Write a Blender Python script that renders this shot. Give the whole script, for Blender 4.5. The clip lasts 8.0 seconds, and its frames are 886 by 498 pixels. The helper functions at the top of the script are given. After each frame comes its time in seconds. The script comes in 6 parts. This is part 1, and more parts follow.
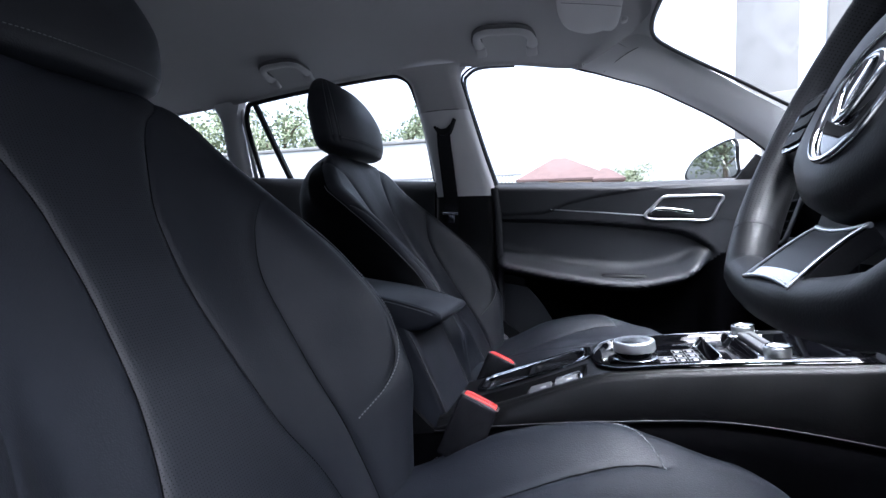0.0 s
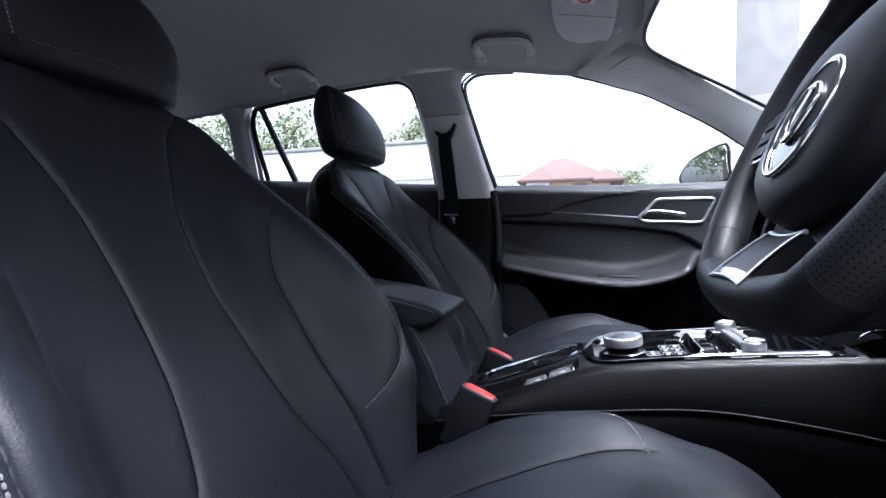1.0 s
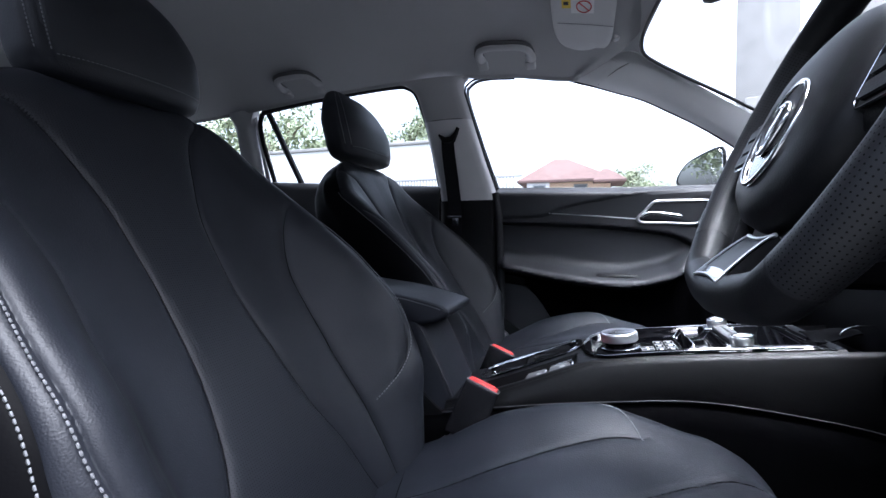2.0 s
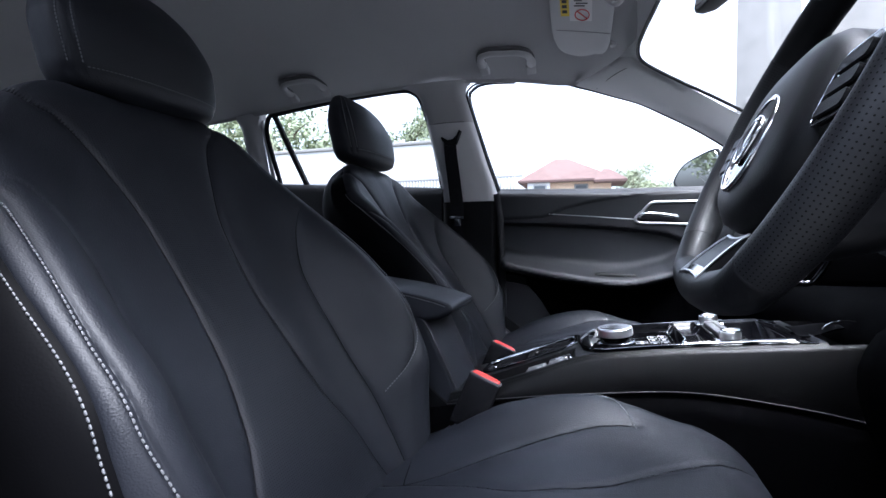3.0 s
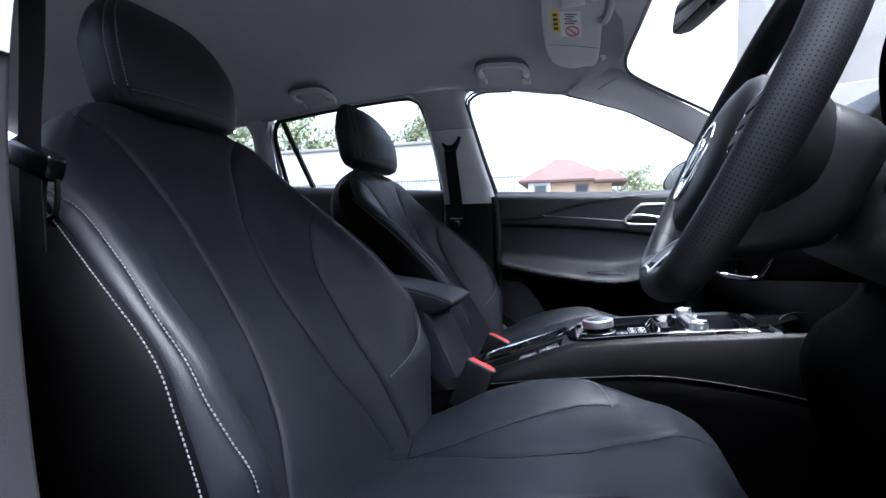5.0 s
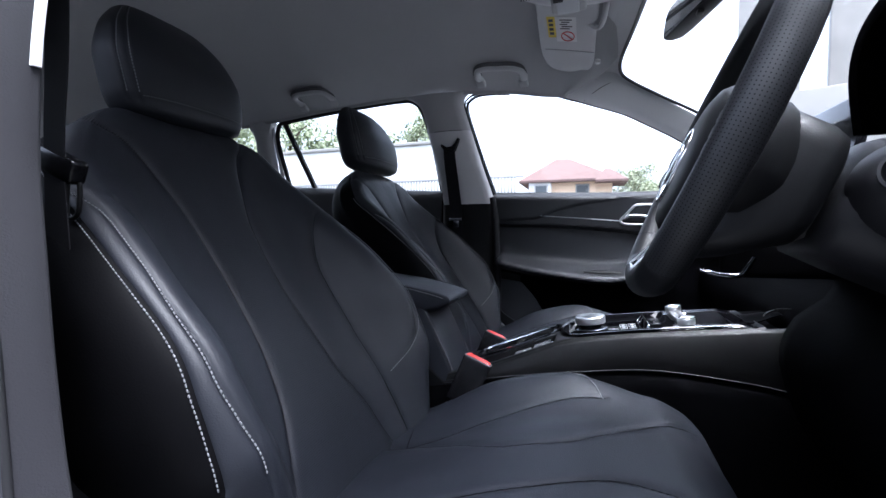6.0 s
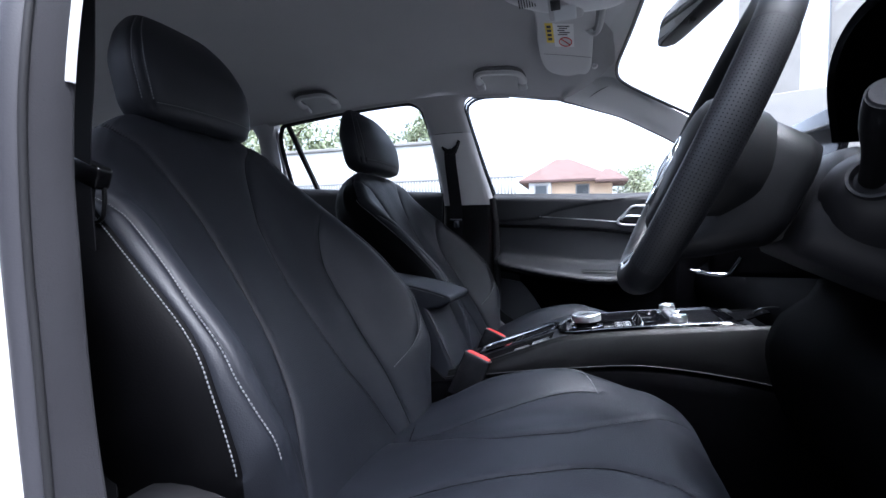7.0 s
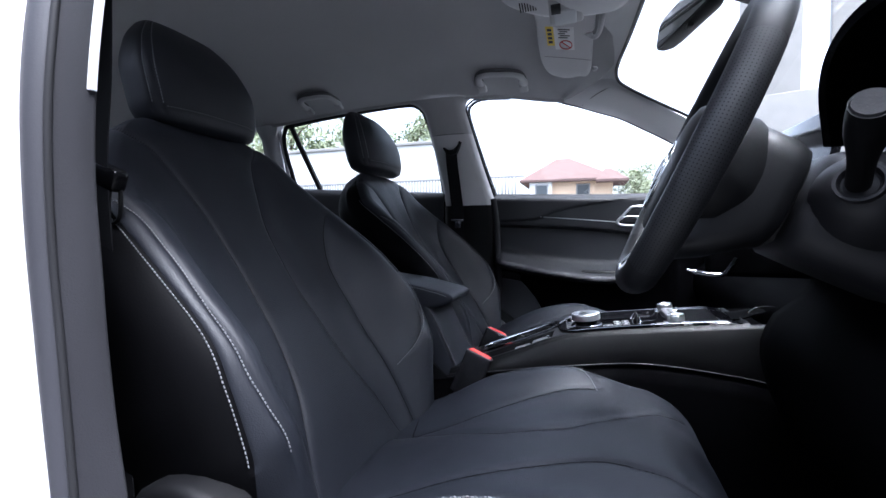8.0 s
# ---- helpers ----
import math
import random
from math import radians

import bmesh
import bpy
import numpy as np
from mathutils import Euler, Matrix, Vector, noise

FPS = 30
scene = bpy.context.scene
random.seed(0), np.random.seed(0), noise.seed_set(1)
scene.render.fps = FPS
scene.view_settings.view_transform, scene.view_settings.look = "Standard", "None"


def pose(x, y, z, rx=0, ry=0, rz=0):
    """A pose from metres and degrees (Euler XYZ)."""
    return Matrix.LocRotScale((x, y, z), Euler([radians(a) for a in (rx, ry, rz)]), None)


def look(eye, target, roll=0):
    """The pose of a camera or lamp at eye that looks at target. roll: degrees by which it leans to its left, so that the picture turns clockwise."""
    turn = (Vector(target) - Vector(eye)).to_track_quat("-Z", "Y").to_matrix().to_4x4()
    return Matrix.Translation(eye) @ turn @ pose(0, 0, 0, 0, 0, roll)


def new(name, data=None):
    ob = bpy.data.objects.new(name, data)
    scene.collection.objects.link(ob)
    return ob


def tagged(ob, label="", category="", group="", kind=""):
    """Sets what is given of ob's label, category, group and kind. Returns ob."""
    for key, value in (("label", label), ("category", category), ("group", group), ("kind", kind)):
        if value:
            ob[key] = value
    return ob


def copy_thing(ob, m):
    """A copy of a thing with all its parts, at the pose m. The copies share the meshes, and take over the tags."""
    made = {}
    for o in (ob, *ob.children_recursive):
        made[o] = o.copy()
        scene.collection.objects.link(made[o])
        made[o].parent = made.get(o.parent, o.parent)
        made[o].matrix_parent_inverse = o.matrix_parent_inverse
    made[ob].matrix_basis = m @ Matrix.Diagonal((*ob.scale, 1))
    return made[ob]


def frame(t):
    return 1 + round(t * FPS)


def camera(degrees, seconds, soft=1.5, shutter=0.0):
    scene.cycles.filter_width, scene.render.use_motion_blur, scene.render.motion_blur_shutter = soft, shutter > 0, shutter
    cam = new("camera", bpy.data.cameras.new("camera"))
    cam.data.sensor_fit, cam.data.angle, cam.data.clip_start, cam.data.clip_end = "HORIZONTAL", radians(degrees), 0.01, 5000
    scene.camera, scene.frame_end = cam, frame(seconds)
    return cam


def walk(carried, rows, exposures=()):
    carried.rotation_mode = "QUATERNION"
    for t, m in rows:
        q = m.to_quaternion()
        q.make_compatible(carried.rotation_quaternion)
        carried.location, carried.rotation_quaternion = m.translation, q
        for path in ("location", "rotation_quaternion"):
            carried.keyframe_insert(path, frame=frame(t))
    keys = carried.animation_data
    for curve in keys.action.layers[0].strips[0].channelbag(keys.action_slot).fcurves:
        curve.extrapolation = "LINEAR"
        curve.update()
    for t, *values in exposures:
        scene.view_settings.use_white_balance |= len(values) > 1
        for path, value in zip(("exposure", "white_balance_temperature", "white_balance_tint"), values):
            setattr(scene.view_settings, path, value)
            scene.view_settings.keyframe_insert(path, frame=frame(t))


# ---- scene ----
cam = camera(90.66, 8.0)
ROWS = [
    (0.0, 0.0000, -0.6800, 0.8000, 17.646, -2.406, 0.345),
    (0.5, 0.0057, -0.6999, 0.8028, 17.679, -2.403, 0.351),
    (1.0, 0.0120, -0.7214, 0.8035, 17.724, -2.358, 0.344),
    (1.5, 0.0137, -0.7402, 0.8045, 17.753, -2.315, 0.309),
    (3.0, 0.0202, -0.7963, 0.8067, 17.880, -2.311, 0.384),
    (3.5, 0.0243, -0.8135, 0.8073, 17.914, -2.335, 0.417),
    (4.0, 0.0316, -0.8349, 0.8095, 17.915, -2.295, 0.392),
    (4.5, 0.0388, -0.8549, 0.8102, 17.949, -2.319, 0.409),
    (6.0, 0.0607, -0.8989, 0.8093, 18.093, -2.323, 0.387),
    (6.5, 0.0652, -0.9117, 0.8109, 18.117, -2.309, 0.430),
    (7.0, 0.0680, -0.9275, 0.8116, 18.115, -2.340, 0.421),
    (7.5, 0.0695, -0.9380, 0.8135, 18.161, -2.388, 0.402),
    (8.0, 0.0697, -0.9452, 0.8135, 18.174, -2.395, 0.371),
]
walk(cam, [(t, pose(x, y, z, 90 + pitch, roll, yaw)) for t, x, y, z, yaw, pitch, roll in ROWS], [(0.0, 2.65, 5560, 13), (8.0, 2.65, 5560, 13)])

# ---- world and sun ----
world = bpy.data.worlds.new("overcast_sky")
scene.world = world
world.use_nodes = True
wn = world.node_tree.nodes
sky = wn.new("ShaderNodeTexSky")
sky.sky_type, sky.sun_disc = 'NISHITA', False
sky.sun_elevation, sky.sun_rotation = radians(72), radians(125)
sky.air_density, sky.dust_density = 1.0, 6.0
wn["Background"].inputs["Strength"].default_value = 0.155
pale = wn.new("ShaderNodeHueSaturation")
pale.inputs["Saturation"].default_value = 0.4
world.node_tree.links.new(sky.outputs[0], pale.inputs["Color"])
world.node_tree.links.new(pale.outputs[0], wn["Background"].inputs["Color"])
sun = new("sun", bpy.data.lights.new("sun", 'SUN'))
sun.data.energy, sun.data.angle, sun.data.color = 1.1, radians(28), (1.0, 0.97, 0.93)
sun.matrix_world = look((3.2, -2.24, 12.0), (0, 0, 0))


# ---- materials ----
def material(name, base, rough=0.5, metal=0.0, grain=0.0, grain_size=0.002, vary=0.12, vary_size=0.15, cells=False, coat=0.0, spec=0.5):
    """A surface with grain at grain_size metres and broad variation of tone and gloss at vary_size metres."""
    m = bpy.data.materials.new(name)
    m.use_nodes = True
    n, l = m.node_tree.nodes, m.node_tree.links
    b = n["Principled BSDF"]
    b.inputs["Metallic"].default_value = metal
    b.inputs["Coat Weight"].default_value = coat
    b.inputs["Specular IOR Level"].default_value = spec
    co = n.new("ShaderNodeTexCoord")
    broad = n.new("ShaderNodeTexNoise")
    broad.inputs["Scale"].default_value = 1 / vary_size
    broad.inputs["Detail"].default_value = 4
    l.new(co.outputs["Object"], broad.inputs["Vector"])
    mix = n.new("ShaderNodeMix")
    mix.data_type = 'RGBA'
    mix.inputs["A"].default_value = (*[c * (1 - vary) for c in base], 1)
    mix.inputs["B"].default_value = (*[min(1, c * (1 + vary)) for c in base], 1)
    l.new(broad.outputs["Fac"], mix.inputs["Factor"])
    l.new(mix.outputs["Result"], b.inputs["Base Color"])
    mr = n.new("ShaderNodeMapRange")
    mr.inputs["To Min"].default_value = max(0.0, rough * (1 - vary))
    mr.inputs["To Max"].default_value = min(1.0, rough * (1 + vary))
    l.new(broad.outputs["Fac"], mr.inputs["Value"])
    l.new(mr.outputs["Result"], b.inputs["Roughness"])
    if grain > 0:
        if cells:
            fine = n.new("ShaderNodeTexVoronoi")
            fine.feature = 'SMOOTH_F1'
            out = fine.outputs["Distance"]
        else:
            fine = n.new("ShaderNodeTexNoise")
            fine.inputs["Detail"].default_value = 3
            out = fine.outputs["Fac"]
        fine.inputs["Scale"].default_value = 1 / grain_size
        l.new(co.outputs["Object"], fine.inputs["Vector"])
        bump = n.new("ShaderNodeBump")
        bump.inputs["Strength"].default_value = grain
        bump.inputs["Distance"].default_value = grain_size * 0.5
        l.new(out, bump.inputs["Height"])
        l.new(bump.outputs["Normal"], b.inputs["Normal"])
    return m


def perforated(name, base, rough, pitch=0.0025, spec=0.2, grain=0.25):
    """Leather with a regular grid of small dark punched holes."""
    m = material(name, base, rough, grain=grain, grain_size=0.0015, cells=True)
    n, l = m.node_tree.nodes, m.node_tree.links
    b = n["Principled BSDF"]
    co = n.new("ShaderNodeTexCoord")
    dots = n.new("ShaderNodeTexVoronoi")
    dots.inputs["Randomness"].default_value = 0.0
    dots.inputs["Scale"].default_value = 1 / pitch
    l.new(co.outputs["UV"], dots.inputs["Vector"])
    less = n.new("ShaderNodeMath")
    less.operation = 'GREATER_THAN'
    less.inputs[1].default_value = 0.16
    l.new(dots.outputs["Distance"], less.inputs[0])
    old = b.inputs["Base Color"].links[0].from_socket
    mul = n.new("ShaderNodeMix")
    mul.data_type = 'RGBA'
    mul.inputs["A"].default_value = (0.004, 0.004, 0.004, 1)
    l.new(less.outputs[0], mul.inputs["Factor"])
    l.new(old, mul.inputs["B"])
    l.new(mul.outputs["Result"], b.inputs["Base Color"])
    shine = n.new("ShaderNodeMath")
    shine.operation = 'MULTIPLY_ADD'
    shine.inputs[1].default_value = spec
    shine.inputs[2].default_value = 0.1
    l.new(less.outputs[0], shine.inputs[0])
    l.new(shine.outputs[0], b.inputs["Specular IOR Level"])
    return m


def clear_glass(name, tint, ior=1.45):
    m = bpy.data.materials.new(name)
    m.use_nodes = True
    b = m.node_tree.nodes["Principled BSDF"]
    b.inputs["Base Color"].default_value = (*tint, 1)
    b.inputs["Roughness"].default_value = 0.0
    b.inputs["IOR"].default_value = ior
    b.inputs["Transmission Weight"].default_value = 1.0
    return m


LEATHER = material("charcoal_leather", (0.0068, 0.0082, 0.0127), 0.55, grain=0.3, grain_size=0.0015, cells=True, vary=0.16, vary_size=0.08, spec=0.42)
LEATHER_PERF = perforated("perforated_seat_leather", (0.0068, 0.0082, 0.0127), 0.55, 0.0032, 0.34, 0.2)
LEATHER_SIDE = material("black_vinyl", (0.0025, 0.0025, 0.003), 0.55, grain=0.12, grain_size=0.002, cells=True, spec=0.04)
THREAD = material("grey_thread", (0.18, 0.18, 0.19), 0.8, grain=0.3, grain_size=0.0006)
SEAL_GREY = material("grey_rubber_seal", (0.034, 0.034, 0.041), 0.6, grain=0.2, grain_size=0.002)
# Matt black lowered to near zero: footwell and under-dash shade is in the colour.
DASH_BLACK_SHADED = material("matt_black_dash_shaded", (0.001, 0.001, 0.0013), 0.65, grain=0.25, grain_size=0.0014, spec=0.015)
THREAD_DARK = material("dark_thread", (0.2, 0.2, 0.21), 0.8)
PLASTIC = material("black_grained_plastic", (0.0028, 0.0028, 0.0034), 0.5, grain=0.25, grain_size=0.0014, spec=0.25)
PAD = material("black_soft_pad", (0.015, 0.016, 0.0188), 0.5, grain=0.15, grain_size=0.0018, cells=True, spec=0.4)
CONSOLE_PAD = material("black_console_vinyl", (0.0015, 0.0015, 0.0019), 0.48, grain=0.12, grain_size=0.0016, cells=True, spec=0.22)
SATIN = material("dark_satin_inlay", (0.014, 0.015, 0.017), 0.36, grain=0.08, grain_size=0.001)
COLUMN_PLASTIC = material("satin_column_plastic", (0.011, 0.011, 0.013), 0.5, grain=0.2, grain_size=0.0014, spec=0.35)
PIANO = material("piano_black", (0.0015, 0.0015, 0.002), 0.04, vary=0.3)
CHROME = material("chrome", (0.78, 0.79, 0.80), 0.12, metal=1.0, vary=0.06)
SILVER = material("satin_silver", (0.78, 0.79, 0.80), 0.34, metal=1.0, vary=0.1)
FABRIC = material("grey_headliner", (0.395, 0.395, 0.405), 0.95, grain=0.35, grain_size=0.0016, vary=0.05)
VISOR_GREY = material("grey_visor_vinyl", (0.50, 0.50, 0.51), 0.6, grain=0.2, grain_size=0.0012, vary=0.05)
TRIM_GREY = material("light_grey_trim", (0.57, 0.575, 0.585), 0.55, grain=0.15, grain_size=0.0012, vary=0.05)
HANDLE_GREY = material("grey_handle_plastic", (0.42, 0.42, 0.43), 0.5, grain=0.1, grain_size=0.001, vary=0.06)
RED = material("red_plastic", (0.62, 0.035, 0.03), 0.35, vary=0.1)
WEB = material("black_webbing", (0.012, 0.012, 0.014), 0.75, grain=0.5, grain_size=0.0012, spec=0.1)
RUBBER = material("black_rubber", (0.020, 0.020, 0.022), 0.6, grain=0.15, grain_size=0.002, spec=0.2)
FLOCK = material("grey_felt_seal", (0.0145, 0.0145, 0.0185), 0.9, grain=0.4, grain_size=0.0015)
PAINT = material("white_car_paint", (0.80, 0.80, 0.80), 0.25, vary=0.02, coat=1.0)
CARPET = material("black_carpet", (0.003, 0.003, 0.0034), 0.95, grain=0.8, grain_size=0.003, spec=0.02)
WHEEL_LEATHER = material("wheel_leather", (0.003, 0.0033, 0.0043), 0.5, grain=0.12, grain_size=0.0014, cells=True, spec=0.35)
WHEEL_PERF = perforated("perforated_leather", (0.0078, 0.0084, 0.0104), 0.54, 0.0029, 0.36, 0.12)
GLASS = clear_glass("window_glass", (0.98, 0.99, 0.98))
REAR_GLASS = clear_glass("tinted_rear_glass", (0.82, 0.85, 0.84))
SCREEN_GLASS = clear_glass("coated_windscreen_glass", (0.98, 0.99, 0.98), 1.22)
FRIT = material("black_glass_border", (0.01, 0.01, 0.011), 0.4)
MIRROR = material("mirror_glass", (0.80, 0.82, 0.84), 0.01, metal=1.0, vary=0.0)
MIRROR_DARK = material("tinted_mirror_glass", (0.42, 0.44, 0.46), 0.01, metal=1.0, vary=0.0)
PAPER = material("white_label", (0.72, 0.72, 0.72), 0.6, vary=0.02)
YELLOW = material("yellow_label", (0.75, 0.55, 0.05), 0.6, vary=0.02)
INK = material("black_ink", (0.02, 0.02, 0.02), 0.6)
INK_RED = material("red_ink", (0.5, 0.03, 0.03), 0.6)
DOOR_INSERT = material("dark_door_leather", (0.014, 0.0152, 0.0185), 0.5, grain=0.2, grain_size=0.0018, cells=True, spec=0.5)
DARK_CHROME = material("dark_chrome", (0.34, 0.35, 0.38), 0.1, metal=1.0, vary=0.15, vary_size=0.03)
BUCKLE_BLACK = material("glossy_black_plastic", (0.004, 0.004, 0.005), 0.25, vary=0.2, spec=0.3)
PIPING = material("grey_piping", (0.02, 0.02, 0.023), 0.6, vary=0.1)
RED_DARK = material("deep_red_plastic", (0.40, 0.02, 0.02), 0.3, vary=0.1)
SCREEN = material("dark_display", (0.004, 0.004, 0.005), 0.1)
SPOKE = material("dark_satin_metal", (0.010, 0.0105, 0.012), 0.42, spec=0.2)
HINGE = material("dark_grey_plastic", (0.09, 0.09, 0.095), 0.45, grain=0.2, grain_size=0.0014)
LEGEND = material("grey_legend", (0.35, 0.35, 0.36), 0.5)
LENS = material("frosted_lamp_lens", (0.62, 0.64, 0.66), 0.25, vary=0.03)


# ---- mesh helpers ----
def spline(xs, ys):
    """A smooth curve through the given values: returns a function of x (arrays too)."""
    xs, ys = np.array(xs, float), np.array(ys, float)
    h, d = np.diff(xs), np.diff(ys) / np.diff(xs)
    m = np.empty(len(xs))
    m[0], m[-1] = d[0], d[-1]
    for i in range(1, len(xs) - 1):
        m[i] = 0 if d[i - 1] * d[i] <= 0 else 2 * d[i - 1] * d[i] / (d[i - 1] + d[i])

    def f(x):
        x = np.clip(np.asarray(x, float), xs[0], xs[-1])
        i = np.clip(np.searchsorted(xs, x, side="right") - 1, 0, len(h) - 1)
        t = (x - xs[i]) / h[i]
        return ((2 * t**3 - 3 * t**2 + 1) * ys[i] + (t**3 - 2 * t**2 + t) * h[i] * m[i]
                + (-2 * t**3 + 3 * t**2) * ys[i + 1] + (t**3 - t**2) * h[i] * m[i + 1])
    return f


def sm(x):
    x = np.clip(x, 0, 1)
    return x * x * (3 - 2 * x)


def resample(points, n, closed=False):
    """n points along a smooth line through the given ones."""
    p = np.array(points, float)
    if closed:
        p = np.vstack([p[-1], p, p[0], p[1]])
    else:
        p = np.vstack([2 * p[0] - p[1], p, 2 * p[-1] - p[-2]])
    out = []
    for i in range(1, len(p) - 2):
        for t in np.linspace(0, 1, 24, endpoint=False):
            a, b, c, d = p[i - 1], p[i], p[i + 1], p[i + 2]
            out.append(0.5 * (2 * b + (c - a) * t + (2 * a - 5 * b + 4 * c - d) * t * t + (3 * b - a - 3 * c + d) * t**3))
    out.append(p[-2])
    out = np.array(out)
    s = np.concatenate([[0], np.cumsum(np.linalg.norm(np.diff(out, axis=0), axis=1))])
    want = np.linspace(0, s[-1], n + 1)[:-1] if closed else np.linspace(0, s[-1], n)
    return np.stack([np.interp(want, s, out[:, k]) for k in range(out.shape[1])], 1)


def thing(name, place, label, category, group="", kind=""):
    ob = new(name)
    ob.empty_display_size = 0.05
    ob.location = place
    return tagged(ob, label, category, group, kind)


def world_place(ob):
    p = Vector((0, 0, 0))
    while ob is not None:
        p += ob.location
        ob = ob.parent
    return p


def mesh_of(name, verts, faces, mat, smooth=True, uv=None):
    me = bpy.data.meshes.new(name)
    me.from_pydata([tuple(map(float, v)) for v in verts], [], [tuple(map(int, f)) for f in faces])
    me.materials.append(mat)
    if smooth:
        me.polygons.foreach_set("use_smooth", [True] * len(me.polygons))
    if uv is not None:
        layer = me.uv_layers.new(name="UVMap")
        idx = np.empty(len(me.loops), int)
        me.loops.foreach_get("vertex_index", idx)
        layer.data.foreach_set("uv", np.array(uv, float)[idx].ravel())
    me.update()
    return me


def part(name, geometry, mat, parent=None, label="", smooth=True, uv=None):
    """One mesh object, given in the place's coordinates, under a thing or a part. geometry: (verts, faces) or a bmesh."""
    if isinstance(geometry, bmesh.types.BMesh):
        bmesh.ops.recalc_face_normals(geometry, faces=geometry.faces)
        me = bpy.data.meshes.new(name)
        geometry.to_mesh(me)
        geometry.free()
        me.materials.append(mat)
        if smooth:
            me.polygons.foreach_set("use_smooth", [True] * len(me.polygons))
            me.set_sharp_from_angle(angle=radians(40))
    else:
        me = mesh_of(name, *geometry, mat, smooth, uv)
        bm = bmesh.new()
        bm.from_mesh(me)
        bmesh.ops.recalc_face_normals(bm, faces=bm.faces)
        bm.to_mesh(me)
        bm.free()
        if smooth:
            me.set_sharp_from_angle(angle=radians(50))
    ob = new(name, me)
    if parent is not None:
        ob.parent = parent
        p = world_place(parent)
        me.transform(Matrix.Translation(-p))
    if label:
        ob["label"] = label
    return ob


def solo(name, geometry, mat, label, category, group="", kind="", smooth=True):
    return tagged(part(name, geometry, mat, None, "", smooth), label, category, group, kind)


def grid(points, wrap_u=False, wrap_v=False, flip=False):
    """Faces over an array of points [nu][nv]."""
    p = np.asarray(points, float)
    nu, nv = p.shape[:2]
    i, j = np.meshgrid(np.arange(nu if wrap_u else nu - 1), np.arange(nv if wrap_v else nv - 1), indexing="ij")
    a, b = i * nv + j, ((i + 1) % nu) * nv + j
    c, d = ((i + 1) % nu) * nv + (j + 1) % nv, i * nv + (j + 1) % nv
    f = np.stack([a, b, c, d] if not flip else [a, d, c, b], -1).reshape(-1, 4)
    return p.reshape(-1, 3), f.tolist()


def join(*parts_given):
    verts, faces, n = [], [], 0
    for v, f in parts_given:
        verts.append(np.asarray(v, float).reshape(-1, 3))
        faces += [[k + n for k in q] for q in f]
        n += len(verts[-1])
    return np.concatenate(verts), faces


def loft(rings, cap=True):
    """Closed rings [n][m] joined into a skin, its ends closed."""
    r = np.asarray(rings, float)
    v, f = grid(r, wrap_v=True)
    if cap:
        n, m = r.shape[:2]
        f = f + [list(range(m))[::-1], [(n - 1) * m + k for k in range(m)]]
    return v, f


def slab(points, thick):
    """A sheet of points [nu][nv] given thickness along its normals, its rim closed."""
    p = np.asarray(points, float)
    du, dv = np.gradient(p, axis=0), np.gradient(p, axis=1)
    n = np.cross(du, dv)
    n /= np.linalg.norm(n, axis=2, keepdims=True) + 1e-12
    q = p + n * thick
    nu, nv = p.shape[:2]
    v1, f1 = grid(p)
    v2, f2 = grid(q, flip=True)
    rim = [(i, 0) for i in range(nu)] + [(nu - 1, j) for j in range(1, nv)] + [(i, nv - 1) for i in range(nu - 2, -1, -1)] + [(0, j) for j in range(nv - 2, 0, -1)]
    ids = [i * nv + j for i, j in rim]
    k = nu * nv
    f3 = [[ids[a], ids[a - 1], ids[a - 1] + k, ids[a] + k] for a in range(len(ids))]
    return np.concatenate([v1, v2]), f1 + [[c + k for c in f] for f in f2] + f3


def tube(points, radius, sides=8, closed=False, flat=1.0, up=(0, 0, 1), cap=True):
    """A round or flattened bar along a line. radius: one number or one a point."""
    p = np.asarray(points, float)
    n = len(p)
    r = np.broadcast_to(np.asarray(radius, float), (n,))
    t = (np.roll(p, -1, 0) - np.roll(p, 1, 0)) if closed else np.gradient(p, axis=0)
    t /= np.linalg.norm(t, axis=1, keepdims=True) + 1e-12
    side = np.cross(t, np.array(up, float))
    side /= np.linalg.norm(side, axis=1, keepdims=True) + 1e-12
    top = np.cross(side, t)
    a = np.linspace(0, 2 * math.pi, sides, endpoint=False)
    rings = p[:, None] + r[:, None, None] * (np.cos(a)[None, :, None] * side[:, None] + flat * np.sin(a)[None, :, None] * top[:, None])
    v, f = grid(rings, wrap_u=closed, wrap_v=True)
    if cap and not closed:
        f = f + [list(range(sides))[::-1], [(n - 1) * sides + k for k in range(sides)]]
    return v, f


def block(size, centre, bevel=0.004, turn=None, segments=3, taper=None):
    """A box with rounded edges. turn: a 3x3 or 4x4 rotation. taper: scale of its top in x and y."""
    bm = bmesh.new()
    bmesh.ops.create_cube(bm, size=1)
    for v in bm.verts:
        k = taper if taper and v.co.z > 0 else (1, 1)
        v.co = Vector((v.co.x * size[0] * k[0], v.co.y * size[1] * k[1], v.co.z * size[2]))
    if bevel > 0:
        bmesh.ops.bevel(bm, geom=list(bm.edges), offset=bevel, segments=segments, profile=0.5, affect='EDGES')
    if turn is not None:
        bm.transform(turn.to_4x4())
    bm.transform(Matrix.Translation(centre))
    bm.normal_update()
    bm.verts.index_update()
    out = np.array([v.co[:] for v in bm.verts]), [[v.index for v in f.verts] for f in bm.faces]
    bm.free()
    return out


